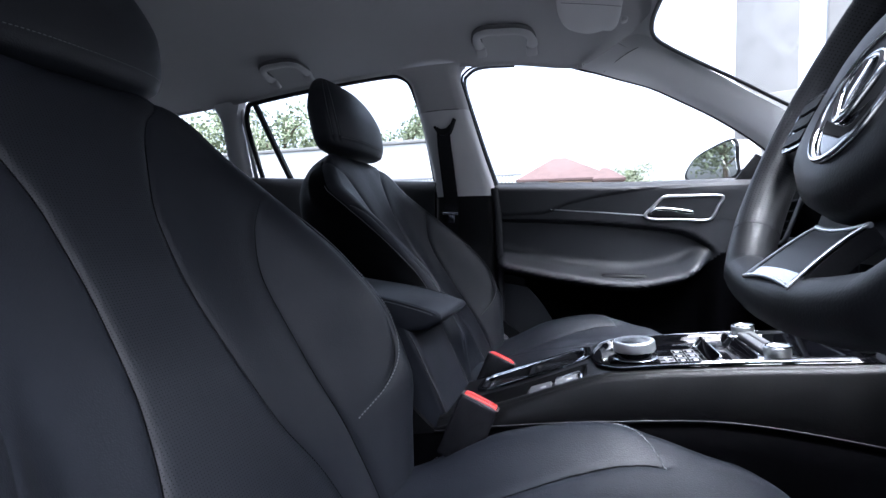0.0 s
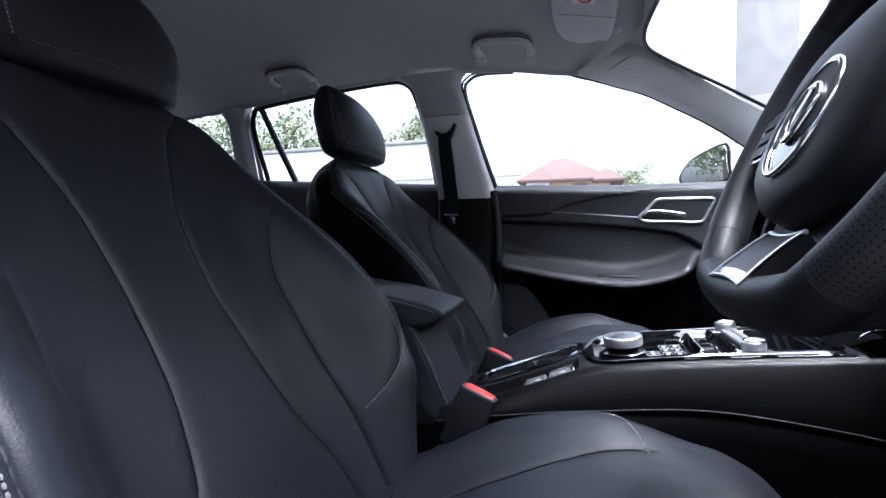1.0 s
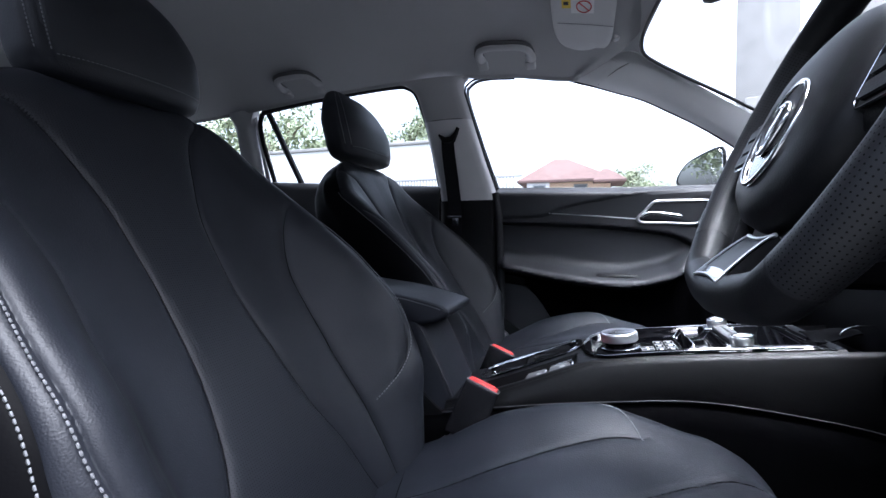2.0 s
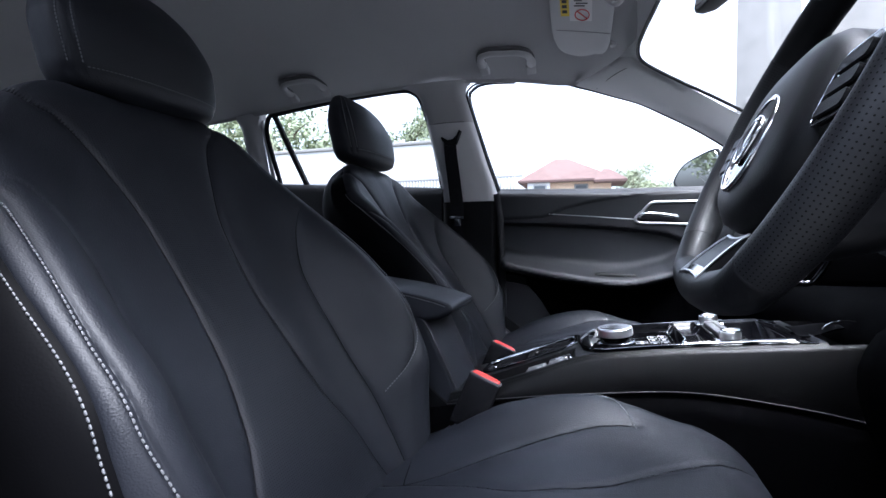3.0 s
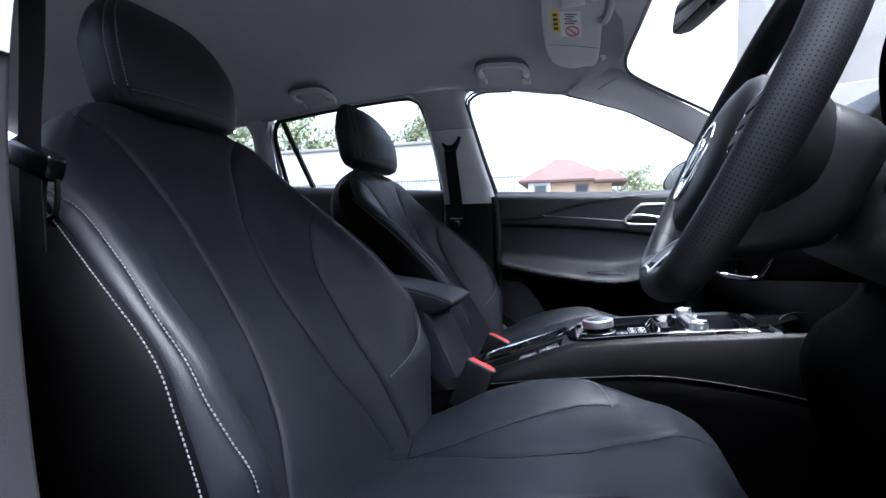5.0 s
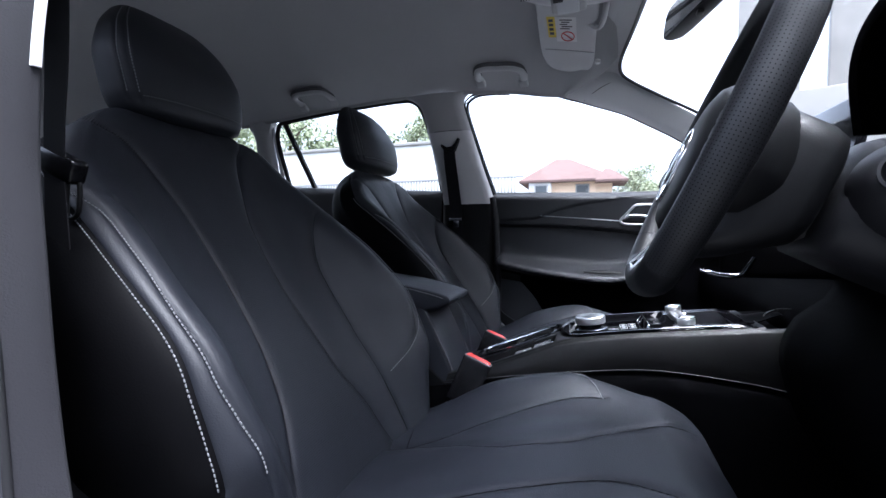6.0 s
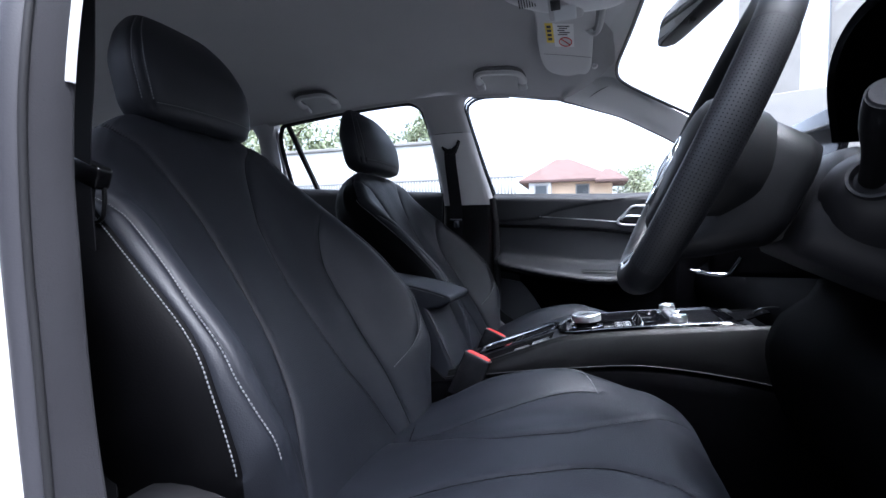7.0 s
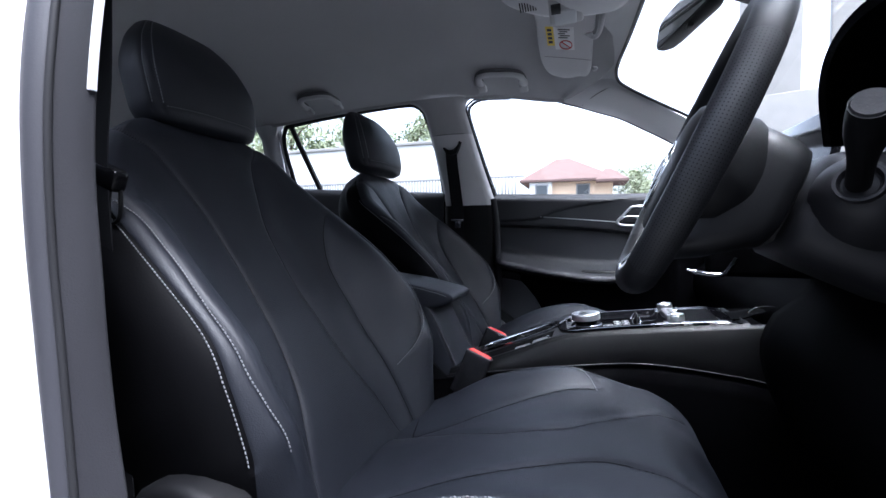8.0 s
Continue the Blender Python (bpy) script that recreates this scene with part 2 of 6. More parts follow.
def turned(profile, centre, axis=(0, 0, 1), sides=32):
    """A body of rotation: profile of (radius, height) pairs along the axis."""
    q = Vector((0, 0, 1)).rotation_difference(Vector(axis)).to_matrix()
    a = np.linspace(0, 2 * math.pi, sides, endpoint=False)
    rings = [[np.array(q @ Vector((r * math.cos(t), r * math.sin(t), h))) + np.array(centre, float) for t in a] for r, h in profile]
    return loft(rings)


def prism(outline, depth, place):
    """A flat outline [(u, v)] given depth; place maps (u, v, d) to a point."""
    n = len(outline)
    v = [place(a, b, 0) for a, b in outline] + [place(a, b, depth) for a, b in outline]
    f = [list(range(n)), [n + k for k in range(n)][::-1]] + [[k, n + k, n + (k + 1) % n, (k + 1) % n] for k in range(n)]
    return np.array([list(p) for p in v], float), f


def rounded(w, h, r, n=6):
    """The outline of a rounded rectangle about the origin."""
    out = []
    for cx, cy, a0 in ((w / 2 - r, h / 2 - r, 0), (-w / 2 + r, h / 2 - r, 90), (-w / 2 + r, -h / 2 + r, 180), (w / 2 - r, -h / 2 + r, 270)):
        out += [(cx + r * math.cos(radians(a0 + 90 * k / n)), cy + r * math.sin(radians(a0 + 90 * k / n))) for k in range(n + 1)]
    return out


def stitches(line, normals, pitch=0.006, length=0.004, size=0.00066):
    """Single thread stitches along a line, lying on the surface that has the given normals."""
    p, nn = np.asarray(line, float), np.asarray(normals, float)
    s = np.concatenate([[0], np.cumsum(np.linalg.norm(np.diff(p, axis=0), axis=1))])
    pieces = []
    for c in np.arange(pitch, s[-1] - pitch, pitch):
        ends = []
        for q in (c - length / 2, c, c + length / 2):
            ends.append((np.array([np.interp(q, s, p[:, k]) for k in range(3)]), np.array([np.interp(q, s, nn[:, k]) for k in range(3)])))
        t = ends[2][0] - ends[0][0]
        t /= np.linalg.norm(t) + 1e-12
        ring = []
        for k, (a, m) in enumerate(ends):
            m = m / (np.linalg.norm(m) + 1e-12)
            b = np.cross(t, m)
            h = a + m * (size * (1.1 if k == 1 else 0.5))
            w = size * (1.0 if k == 1 else 0.7)
            ring.append([h + b * w, h + m * w, h - b * w, h - m * w])
        pieces.append(loft(ring))
    return join(*pieces)


# ---- seats ----
RECLINE = radians(28)
UP_BACK = np.array([-math.sin(RECLINE), 0, math.cos(RECLINE)])
FRONT_BACK = np.array([math.cos(RECLINE), 0, math.sin(RECLINE)])


def front_seat(yc):
    """A bucket seat with its parts, the driver's one at yc across the car."""
    seat = thing("front_seat", (-0.05, yc, 0.27), "charcoal leather driver's seat with pale contrast stitching", "car seat", "front seats")
    origin = np.array([-0.29, yc, 0.44])
    half_width = spline([-0.03, 0.05, 0.12, 0.2, 0.3, 0.4, 0.47, 0.53, 0.58, 0.62, 0.645, 0.657], [0.23, 0.252, 0.272, 0.283, 0.284, 0.272, 0.257, 0.24, 0.215, 0.18, 0.125, 0.05])
    nose = spline([-0.03, 0.05, 0.12, 0.2, 0.3, 0.4, 0.47, 0.55, 0.62], [0.07, 0.102, 0.128, 0.13, 0.106, 0.068, 0.038, 0.01, 0.0])
    lumbar = spline([-0.03, 0.1, 0.2, 0.33, 0.45, 0.66], [0.015, 0.03, 0.026, 0.01, 0.0, -0.004])
    centre = spline([-0.03, 0.065, 0.15, 0.25, 0.33, 0.42, 0.51, 0.58, 0.605, 0.66], [0.13, 0.102, 0.072, 0.057, 0.053, 0.058, 0.081, 0.108, 0.13, 0.165])
    seams = {("centre", 1): centre, ("centre", -1): centre,
             ("valley", 1): spline([-0.03, 0.05, 0.12, 0.21, 0.31, 0.39, 0.435, 0.455], [0.15, 0.147, 0.145, 0.142, 0.147, 0.166, 0.193, 0.225]),
             ("valley", -1): spline([0.11, 0.125, 0.16, 0.2, 0.258, 0.31, 0.35, 0.39, 0.435, 0.455], [0.24, 0.228, 0.2, 0.186, 0.166, 0.154, 0.153, 0.168, 0.195, 0.225]),
             ("ridge", 1): spline([0.09, 0.113, 0.143, 0.17, 0.21, 0.27, 0.37, 0.47, 0.52], [0.145, 0.183, 0.212, 0.227, 0.238, 0.241, 0.238, 0.249, 0.257]),
             ("ridge", -1): spline([0.04, 0.12, 0.15, 0.2, 0.25, 0.3, 0.35, 0.41, 0.44, 0.47, 0.5], [0.214, 0.228, 0.235, 0.242, 0.242, 0.239, 0.234, 0.2285, 0.233, 0.242, 0.252])}
    reach = {("centre", 1): (-1, 1), ("centre", -1): (-1, 1), ("valley", 1): (-1, 0.452), ("valley", -1): (0.145, 0.452), ("ridge", 1): (0.093, 0.46), ("ridge", -1): (0.05, 0.458)}
    ns, nq = 170, 400
    outer_seam = spline([-0.03, 0.05, 0.1, 0.18, 0.28, 0.38, 0.45, 0.56, 0.66], [0.265, 0.263, 0.259, 0.25, 0.2445, 0.247, 0.25, 0.252, 0.252])
    cut = 290
    def sag(at, across):
        """The outer shoulder sits a little lower."""
        return 0.032 * sm((at - 0.44) / 0.17) * sm((-across - 0.06) / 0.12)
    levels = np.concatenate([np.linspace(-0.03, 0.58, ns - 22), np.linspace(0.58, 0.657, 23)[1:]])
    shell, lines = [], {}
    for s in levels:
        k, b, m = float(half_width(s)) / 0.27, float(nose(s)), float(lumbar(s))
        shrink = math.sqrt(max(0.02, 1 - (max(0, s - 0.58) / 0.08) ** 2))
        ctrl = [(0, m), (0.06, m + 0.001), (0.112, m + 0.06 * b), (0.15, 0.6 * m + 0.3 * b), (0.19, 0.2 * m + 0.8 * b), (0.218, b), (0.245, b - 0.01),
                (0.268, b - 0.05), (0.266, 0.4 * b - 0.06), (0.25, -0.09), (0.2, -0.114), (0.1, -0.12), (0, -0.12)]
        ring = resample([(w * k, -0.05 + (o + 0.05) * shrink) for w, o in ctrl], nq)
        arc = np.concatenate([[0], np.cumsum(np.linalg.norm(np.diff(ring, axis=0), axis=1))])
        widest = int(np.argmax(ring[:, 0]))
        q_side = float(np.interp(float(outer_seam(s)) * k, ring[:widest, 0], arc[:widest]))
        want = np.concatenate([np.linspace(0, q_side, cut + 1), np.linspace(q_side, arc[-1], nq - cut)[1:]])
        ring = np.stack([np.interp(want, arc, ring[:, 0]), np.interp(want, arc, ring[:, 1])], 1)
        t = np.gradient(ring, axis=0)
        t /= np.linalg.norm(t, axis=1, keepdims=True)
        out = np.stack([-t[:, 1], t[:, 0]], 1)
        arc = np.concatenate([[0], np.cumsum(np.linalg.norm(np.diff(ring, axis=0), axis=1))])
        widest = int(np.argmax(ring[:, 0]))
        halves = {}
        for g in (1, -1):
            move = np.zeros(nq)
            for name, f in seams.items():
                if name[1] != g or not reach[name][0] <= s <= reach[name][1]:
                    continue
                q = float(np.interp(float(f(s)), ring[:widest, 0], arc[:widest]))
                slope = (float(f(s + 0.004)) - float(f(s - 0.004))) / 0.008
                deep = 0.006 if name[0] == "centre" else 0.0054
                fade = float(sm((s - reach[name][0]) / 0.05) * sm((reach[name][1] - s) / 0.02)) if name[0] != "centre" else 1.0
                move -= deep * fade * np.exp(-np.abs(arc - q) / (0.006 * math.sqrt(1 + slope * slope)))
                if name[0] != "ridge" or s > 0.09:
                    lines.setdefault(name, []).append((s, q))
            if 0.098 < s < 0.56:
                move -= 0.0035 * np.exp(-np.abs(arc - q_side) / 0.005)
                lines.setdefault(("side", g), []).append((s, q_side))
            for name in lines:
                if name[1] == g and lines[name][-1][0] == s:
                    q2 = lines[name][-1][1] + (0.0045 if name[0] in ("ridge", "side") else 0.0)
                    lines[name][-1] = (s, *[np.interp(q2, arc, v) for v in (ring[:, 0], ring[:, 1], out[:, 0], out[:, 1])])
            halves[g] = ring + out * move[:, None]
        full = np.concatenate([halves[1], (halves[-1] * [-1, 1])[-2:0:-1]])
        shell.append(origin + full[:, :1] * [0, 1, 0] + full[:, 1:] * FRONT_BACK + (s - sag(s, full[:, :1])) * UP_BACK)
    verts_b, faces_b = loft(shell)
    verts_b = np.asarray(verts_b)
    m_ring = len(shell[0])
    front_f, back_f, centre_f = [], [], []
    for f in faces_b:
        if len(f) > 4:
            back_f.append(f)
            continue
        j = sum(min(c % m_ring, m_ring - c % m_ring) for c in f) / 4
        if j >= cut:
            back_f.append(f)
        elif abs(sum(verts_b[c][1] for c in f) / 4 - yc) < float(centre(levels[f[0] // m_ring])):
            centre_f.append(f)
        else:
            front_f.append(f)
    backrest = part("backrest", (verts_b, front_f), LEATHER, seat)
    flat = np.stack([verts_b[:, 1], (verts_b - origin) @ UP_BACK], 1)
    part("centre_panel", (verts_b, centre_f), LEATHER_PERF, backrest, "finely perforated leather centre panel", uv=flat)
    part("back_panel", (verts_b, back_f), LEATHER_SIDE, seat, "black vinyl seat side and back")

    def along(name, sink=0.0):
        """A line on the backrest and its normals."""
        rows, g = np.array(lines[name]), name[1]
        w, o = rows[:, 1] - rows[:, 3] * sink, rows[:, 2] - rows[:, 4] * sink
        line = origin + np.stack([0 * w, g * w, 0 * w], 1) + o[:, None] * FRONT_BACK + (rows[:, :1] - sag(rows[:, :1], g * w[:, None])) * UP_BACK
        return line, np.stack([0 * w, g * rows[:, 3], 0 * w], 1) + rows[:, 4:5] * FRONT_BACK
    for name, deep in (("centre", 0.0056), ("valley", 0.005)):
        for g in (-1, 1):
            line, _ = along((name, g), deep)
            part("seam", tube(line[3:-3:2], 0.0008, 6, up=tuple(FRONT_BACK)), LEATHER_SIDE, backrest, "dark sewn seam")
    for name in ("ridge", "side"):
        for g in (-1, 1):
            line, nn = along((name, g))
            part("stitching", stitches(line, nn, 0.005, 0.0034, 0.0009), THREAD, backrest, "pale grey contrast stitching")
            if name == "ridge":
                line, _ = along((name, g), 0.0)
                part("seam", tube(line[2:-2:2] - nn[2:-2:2] * 0.0052 - np.array([0, g * 0.0045, 0]), 0.0007, 6, up=tuple(FRONT_BACK)), LEATHER_SIDE, backrest, "dark sewn seam")

    # headrest
    width = spline([0, 0.06, 0.2, 0.45, 0.7, 0.88, 0.97, 1], [0.10, 0.128, 0.142, 0.147, 0.13, 0.1, 0.072, 0.035])
    depth = spline([0, 0.06, 0.2, 0.45, 0.75, 0.92, 1], [0.036, 0.052, 0.058, 0.058, 0.045, 0.028, 0.006])
    mid = spline([0, 0.3, 0.7, 1], [-0.632, -0.64, -0.662, -0.69])
    a = np.linspace(0, 2 * math.pi, 128, endpoint=False)

    def head(h, ang):
        c, s = np.cos(ang), np.sin(ang)
        e = 2 / 2.7
        return np.stack([mid(h) + depth(h) * np.sign(s) * np.abs(s) ** e, yc + 0.05 + 0.88 * width(h) * np.sign(c) * np.abs(c) ** e, 0.991 + 0.21 * h + 0 * c], -1)
    rings = []
    for h in np.concatenate([np.linspace(0, 0.9, 46), np.linspace(0.9, 1, 12)[1:]]):
        r = head(np.full(128, h), a)
        for ang in (radians(147), radians(161)):
            if 0.1 < h < 0.985:
                d = np.abs(a - ang) * 0.11
                r[:, 0] -= 0.0022 * np.exp(-(d / 0.004) ** 2) * math.sin(ang)
                r[:, 1] += 0.0022 * np.exp(-(d / 0.004) ** 2)
        if abs(h - 0.13) < 0.03:
            r[:, 0] -= 0.002 * np.exp(-((h - 0.13) / 0.012) ** 2) * (np.sin(a) > 0)
        rings.append(r)
    headrest = part("headrest", loft(rings), LEATHER, seat)
    hs = np.linspace(0.16, 0.97, 60)
    for ang in (radians(144), radians(158)):
        line = head(hs, np.full(60, ang))
        part("stitching", stitches(line, line - np.stack([mid(hs), np.full(60, yc), line[:, 2]], 1), 0.0052, 0.0034, 0.00095), THREAD, headrest, "pale grey contrast stitching")
    for ang in (radians(148.5), radians(162.5)):
        line = head(hs, np.full(60, ang))
        part("seam", tube(line[::2] + np.array([-0.0016, 0.0018, 0]), 0.001, 6, up=(1, 0, 0)), LEATHER_SIDE, headrest, "dark sewn seam")
    ang = np.linspace(radians(144), radians(20), 60)
    line = head(np.full(60, 0.155), ang)
    part("stitching", stitches(line, line - np.array([-0.64, yc, line[0, 2]]), 0.0048, 0.003, 0.0005), THREAD_DARK, headrest, "dark stitching")
    for g in (-1, 1):
        part("headrest_post", tube([(-0.645, yc + 0.055 * g, 0.9), (-0.645, yc + 0.055 * g, 1.0)], 0.006, 12, up=(1, 0, 0)), SILVER, seat)

    # cushion
    top = spline([-0.36, -0.28, -0.2, -0.08, 0, 0.1, 0.16, 0.2, 0.228, 0.247, 0.256], [0.42, 0.435, 0.458, 0.5, 0.52, 0.532, 0.532, 0.52, 0.497, 0.46, 0.41])
    lift = spline([-0.36, -0.23, -0.09, 0.02, 0.09, 0.16, 0.26], [0.014, 0.02, 0.04, 0.038, 0.02, 0.004, 0.0])
    wide = spline([-0.36, -0.2, 0, 0.12, 0.2, 0.24, 0.256], [0.23, 0.25, 0.262, 0.258, 0.245, 0.23, 0.215])
    cseams = {("centre", 1): spline([-0.36, -0.21, -0.139, -0.039, 0.042, 0.08, 0.122, 0.19, 0.26], [0.13, 0.1, 0.072, 0.036, 0.042, 0.062, 0.094, 0.135, 0.165]),
              ("centre", -1): spline([-0.36, -0.2, -0.1, 0.0, 0.05, 0.1, 0.15, 0.2, 0.26], [0.12, 0.1, 0.082, 0.068, 0.057, 0.05, 0.06, 0.085, 0.12]),
              ("valley", 1): spline([-0.36, -0.21, -0.1, 0.03, 0.1], [0.125, 0.106, 0.13, 0.163, 0.176]),
              ("valley", -1): spline([-0.36, -0.25, -0.1, 0.03, 0.1], [0.12, 0.122, 0.14, 0.165, 0.178])}
    stations = np.concatenate([np.linspace(-0.36, 0.16, 74), np.linspace(0.16, 0.256, 26)[1:]])
    skin, keep = [], []
    for x in stations:
        z, h, k = float(top(x)), float(lift(x)), float(wide(x)) / 0.265
        ctrl = [(0, z), (0.06, z), (0.115, z - 0.002), (0.155, z + 0.25 * h), (0.195, z + 0.85 * h), (0.22, z + h), (0.245, z + h - 0.012), (0.263, z + h - 0.05),
                (0.262, min(z - 0.08, 0.42)), (0.25, 0.34), (0.2, 0.325), (0, 0.325)]
        ring = resample([(w * k, o) for w, o in ctrl], 300)
        arc = np.concatenate([[0], np.cumsum(np.linalg.norm(np.diff(ring, axis=0), axis=1))])
        widest = int(np.argmax(ring[:, 0]))
        halves = {}
        for g in (1, -1):
            half = ring.copy()
            for name, f in cseams.items():
                if name[1] != g or name[0] == "valley" and x > 0.09 or x > 0.215:
                    continue
                q = float(np.interp(float(f(x)), ring[:widest, 0], arc[:widest]))
                half[:, 1] -= 0.0042 * np.exp(-np.abs(arc - q) / 0.006)
            halves[g] = half
        keep.append({g: (halves[g][:widest, 0].copy(), halves[g][:widest, 1].copy()) for g in halves})
        full = np.concatenate([halves[1], (halves[-1] * [-1, 1])[-2:0:-1]])
        skin.append(np.stack([np.full(len(full), x), yc + full[:, 0], full[:, 1]], 1))
    cushion = part("seat_cushion", loft(skin), LEATHER, seat)
    for (name, g), f in cseams.items():
        line = []
        for i, x in enumerate(stations):
            if -0.3 < x < (0.085 if name == "valley" else 0.21):
                w = float(f(x))
                line.append((x, yc + g * w, float(np.interp(w, *keep[i][g])) + 0.0002))
        part("seam", tube(line, 0.0008, 6), LEATHER_SIDE, cushion, "dark sewn seam")
    routes = {1: [(-0.2, 0.222), (-0.1, 0.24), (-0.03, 0.248), (0.02, 0.244), (0.055, 0.225), (0.075, 0.197), (0.09, 0.165)],
              -1: [(-0.24, 0.18), (-0.17, 0.183), (-0.1, 0.187), (-0.05, 0.195), (0.0, 0.208), (0.05, 0.222), (0.12, 0.228)]}
    for g, knots in routes.items():
        line = []
        for x, w in resample(knots, 80):
            i = int(np.argmin(np.abs(stations - x)))
            line.append((x, yc + g * w, float(np.interp(w, *keep[i][g]))))
        part("stitching", stitches(line, [(0, 0.2 * g, 1)] * len(line), 0.0052, 0.0038, 0.00092), THREAD, cushion, "pale grey contrast stitching")
    i = int(np.argmin(np.abs(stations + 0.225)))
    for g in (1, -1):
        part("seam", tube([(-0.225 - 0.12 * (w - 0.105), yc + g * w, float(np.interp(w, *keep[i][g])) - 0.0145 * (w - 0.105) / 0.08 * 0.35) for w in np.linspace(0.105, 0.185, 12)], 0.0011, 6), LEATHER_SIDE, cushion, "dark sewn seam")

    # side trim with its lever, rails
    for g in (-1, 1):
        prof = resample([(-0.40, 0.33), (-0.41, 0.45), (-0.38, 0.535), (-0.33, 0.562), (-0.27, 0.555), (-0.2, 0.5), (-0.1, 0.455), (0.08, 0.44), (0.17, 0.42), (0.18, 0.36), (0.0, 0.33)], 60, closed=True)
        rows = []
        for inset, y in ((0.0, 0.258), (0.0, 0.285), (0.004, 0.293), (0.014, 0.297)):
            c = prof.mean(0)
            q = prof + (c - prof) / np.linalg.norm(c - prof, axis=1, keepdims=True) * inset
            rows.append(np.stack([q[:, 0], np.full(60, yc + g * y), q[:, 1]], 1))
        trim = part("side_trim", loft(rows), PLASTIC, seat, "black plastic seat side cover")
        if g < 0:
            part("recliner_lever", block((0.13, 0.016, 0.03), (-0.29, yc - 0.306, 0.525), 0.006, Matrix.Rotation(radians(12), 3, 'Y')), PLASTIC, trim)
    part("hinge_cover", block((0.075, 0.018, 0.022), (-0.247, yc + 0.243, 0.486), 0.005, Matrix.Rotation(radians(38), 3, 'Y')), HINGE, seat, "dark grey plastic hinge cover")
    for g in (-1, 1):
        part("seat_rail", block((0.5, 0.05, 0.05), (-0.06, yc + 0.18 * g, 0.295), 0.006), PLASTIC, seat)
    return seat


driver_seat = front_seat(-0.335)
passenger_seat = copy_thing(driver_seat, pose(-0.05, 0.395, 0.27))
for piece in passenger_seat.children:
    if piece.name.split(".")[0] == "headrest":
        piece.scale.y = 1.19
        piece.location += Vector((0.014, -0.0265, 0.014))
tagged(passenger_seat, "charcoal leather passenger seat with pale contrast stitching")


# ---- buckles ----
def buckle(place, lean):
    b = thing("seat_belt_buckle", place, "black seat belt buckle with a red release button", "belt buckle", "front belt buckles")
    turn = Matrix.Rotation(radians(lean), 3, 'Y') @ Matrix.Rotation(radians(-12), 3, 'X')
    up = turn @ Vector((0, 0, 1))
    p = Vector(place)
    def at(x, y, z):
        return p + turn @ Vector((x, y, z))
    body = part("body", block((0.054, 0.028, 0.086), p + up * 0.043, 0.0035, turn, taper=None), BUCKLE_BLACK, b)
    part("rim", tube([at(x, y, 0.0862) for x, y in rounded(0.052, 0.026, 0.005, 5)], 0.0011, 6, closed=True), HINGE, body, "grey moulded rim")
    button = part("release_button", block((0.047, 0.021, 0.010), p + up * 0.0845, 0.002, turn), RED, body, "red release button")
    part("slot", block((0.034, 0.008, 0.0016), p + up * 0.0895, 0.0006, turn), RED_DARK, button, "deep red recessed slot")
    part("slot_edge", tube([at(x, y, 0.0902) for x, y in rounded(0.036, 0.0095, 0.003, 4)], 0.0008, 6, closed=True), RED, button)
    part("stalk", tube([p + up * 0.005, p - up * 0.1 - Vector((0.02, 0, 0))], 0.014, 10, flat=0.6, up=(1, 0, 0)), PLASTIC, b)
    return b


buckle((-0.163, -0.118, 0.488), 22)
buckle((-0.175, 0.118, 0.48), 22)


# ---- centre console ----
console = thing("centre_console", (0.1, 0, 0.27), "black centre console with piano black panel and chrome controls", "centre console")
EDGE = spline([-0.2, -0.134, -0.05, 0.01, 0.04, 0.17, 0.286, 0.36, 0.5], [0.525, 0.547, 0.581, 0.606, 0.615, 0.634, 0.647, 0.655, 0.665])
LOW = spline([-0.45, -0.2, -0.109, 0.032, 0.178, 0.31, 0.5], [0.47, 0.51, 0.529, 0.553, 0.569, 0.56, 0.52])
def bay_half(x):
    return 0.0785 * math.sqrt(max(0.02, 1 - max(0.0, (0.056 - x) / 0.042) ** 2))


xs = np.linspace(-0.2, 0.335, 130)
ys = np.linspace(-0.082, 0.082, 66)
deck = []
for x in xs:
    z = np.full(len(ys), float(EDGE(x)))

    def hole(x0, x1, y0, y1, r):
        ax = sm((x - x0) / r) * sm((x1 - x) / r)
        return ax * sm((ys - y0) / r) * sm((y1 - ys) / r)
    z = z - 0.03 * hole(-0.15, 0.006, -0.072, -0.016, 0.007) - 0.055 * hole(-0.152, -0.079, 0.004, 0.064, 0.012) - 0.055 * hole(-0.071, 0.004, 0.004, 0.064, 0.012)
    z -= 0.03 * hole(0.02, 0.335, -0.078, 0.078, 0.02) * (np.abs(ys) < bay_half(x) - 0.006) + 0.02 * hole(0.36, 0.46, -0.07, 0.07, 0.015)
    z -= 0.006 * sm((np.abs(ys) - 0.074) / 0.01) ** 2
    deck.append(np.stack([np.full(len(ys), x), ys, z], 1))
part("deck", slab(deck, -0.004), CONSOLE_PAD, console, "soft black console top with switch slot and cup holders")
side_rows = np.linspace(-0.2, 0.62, 80)
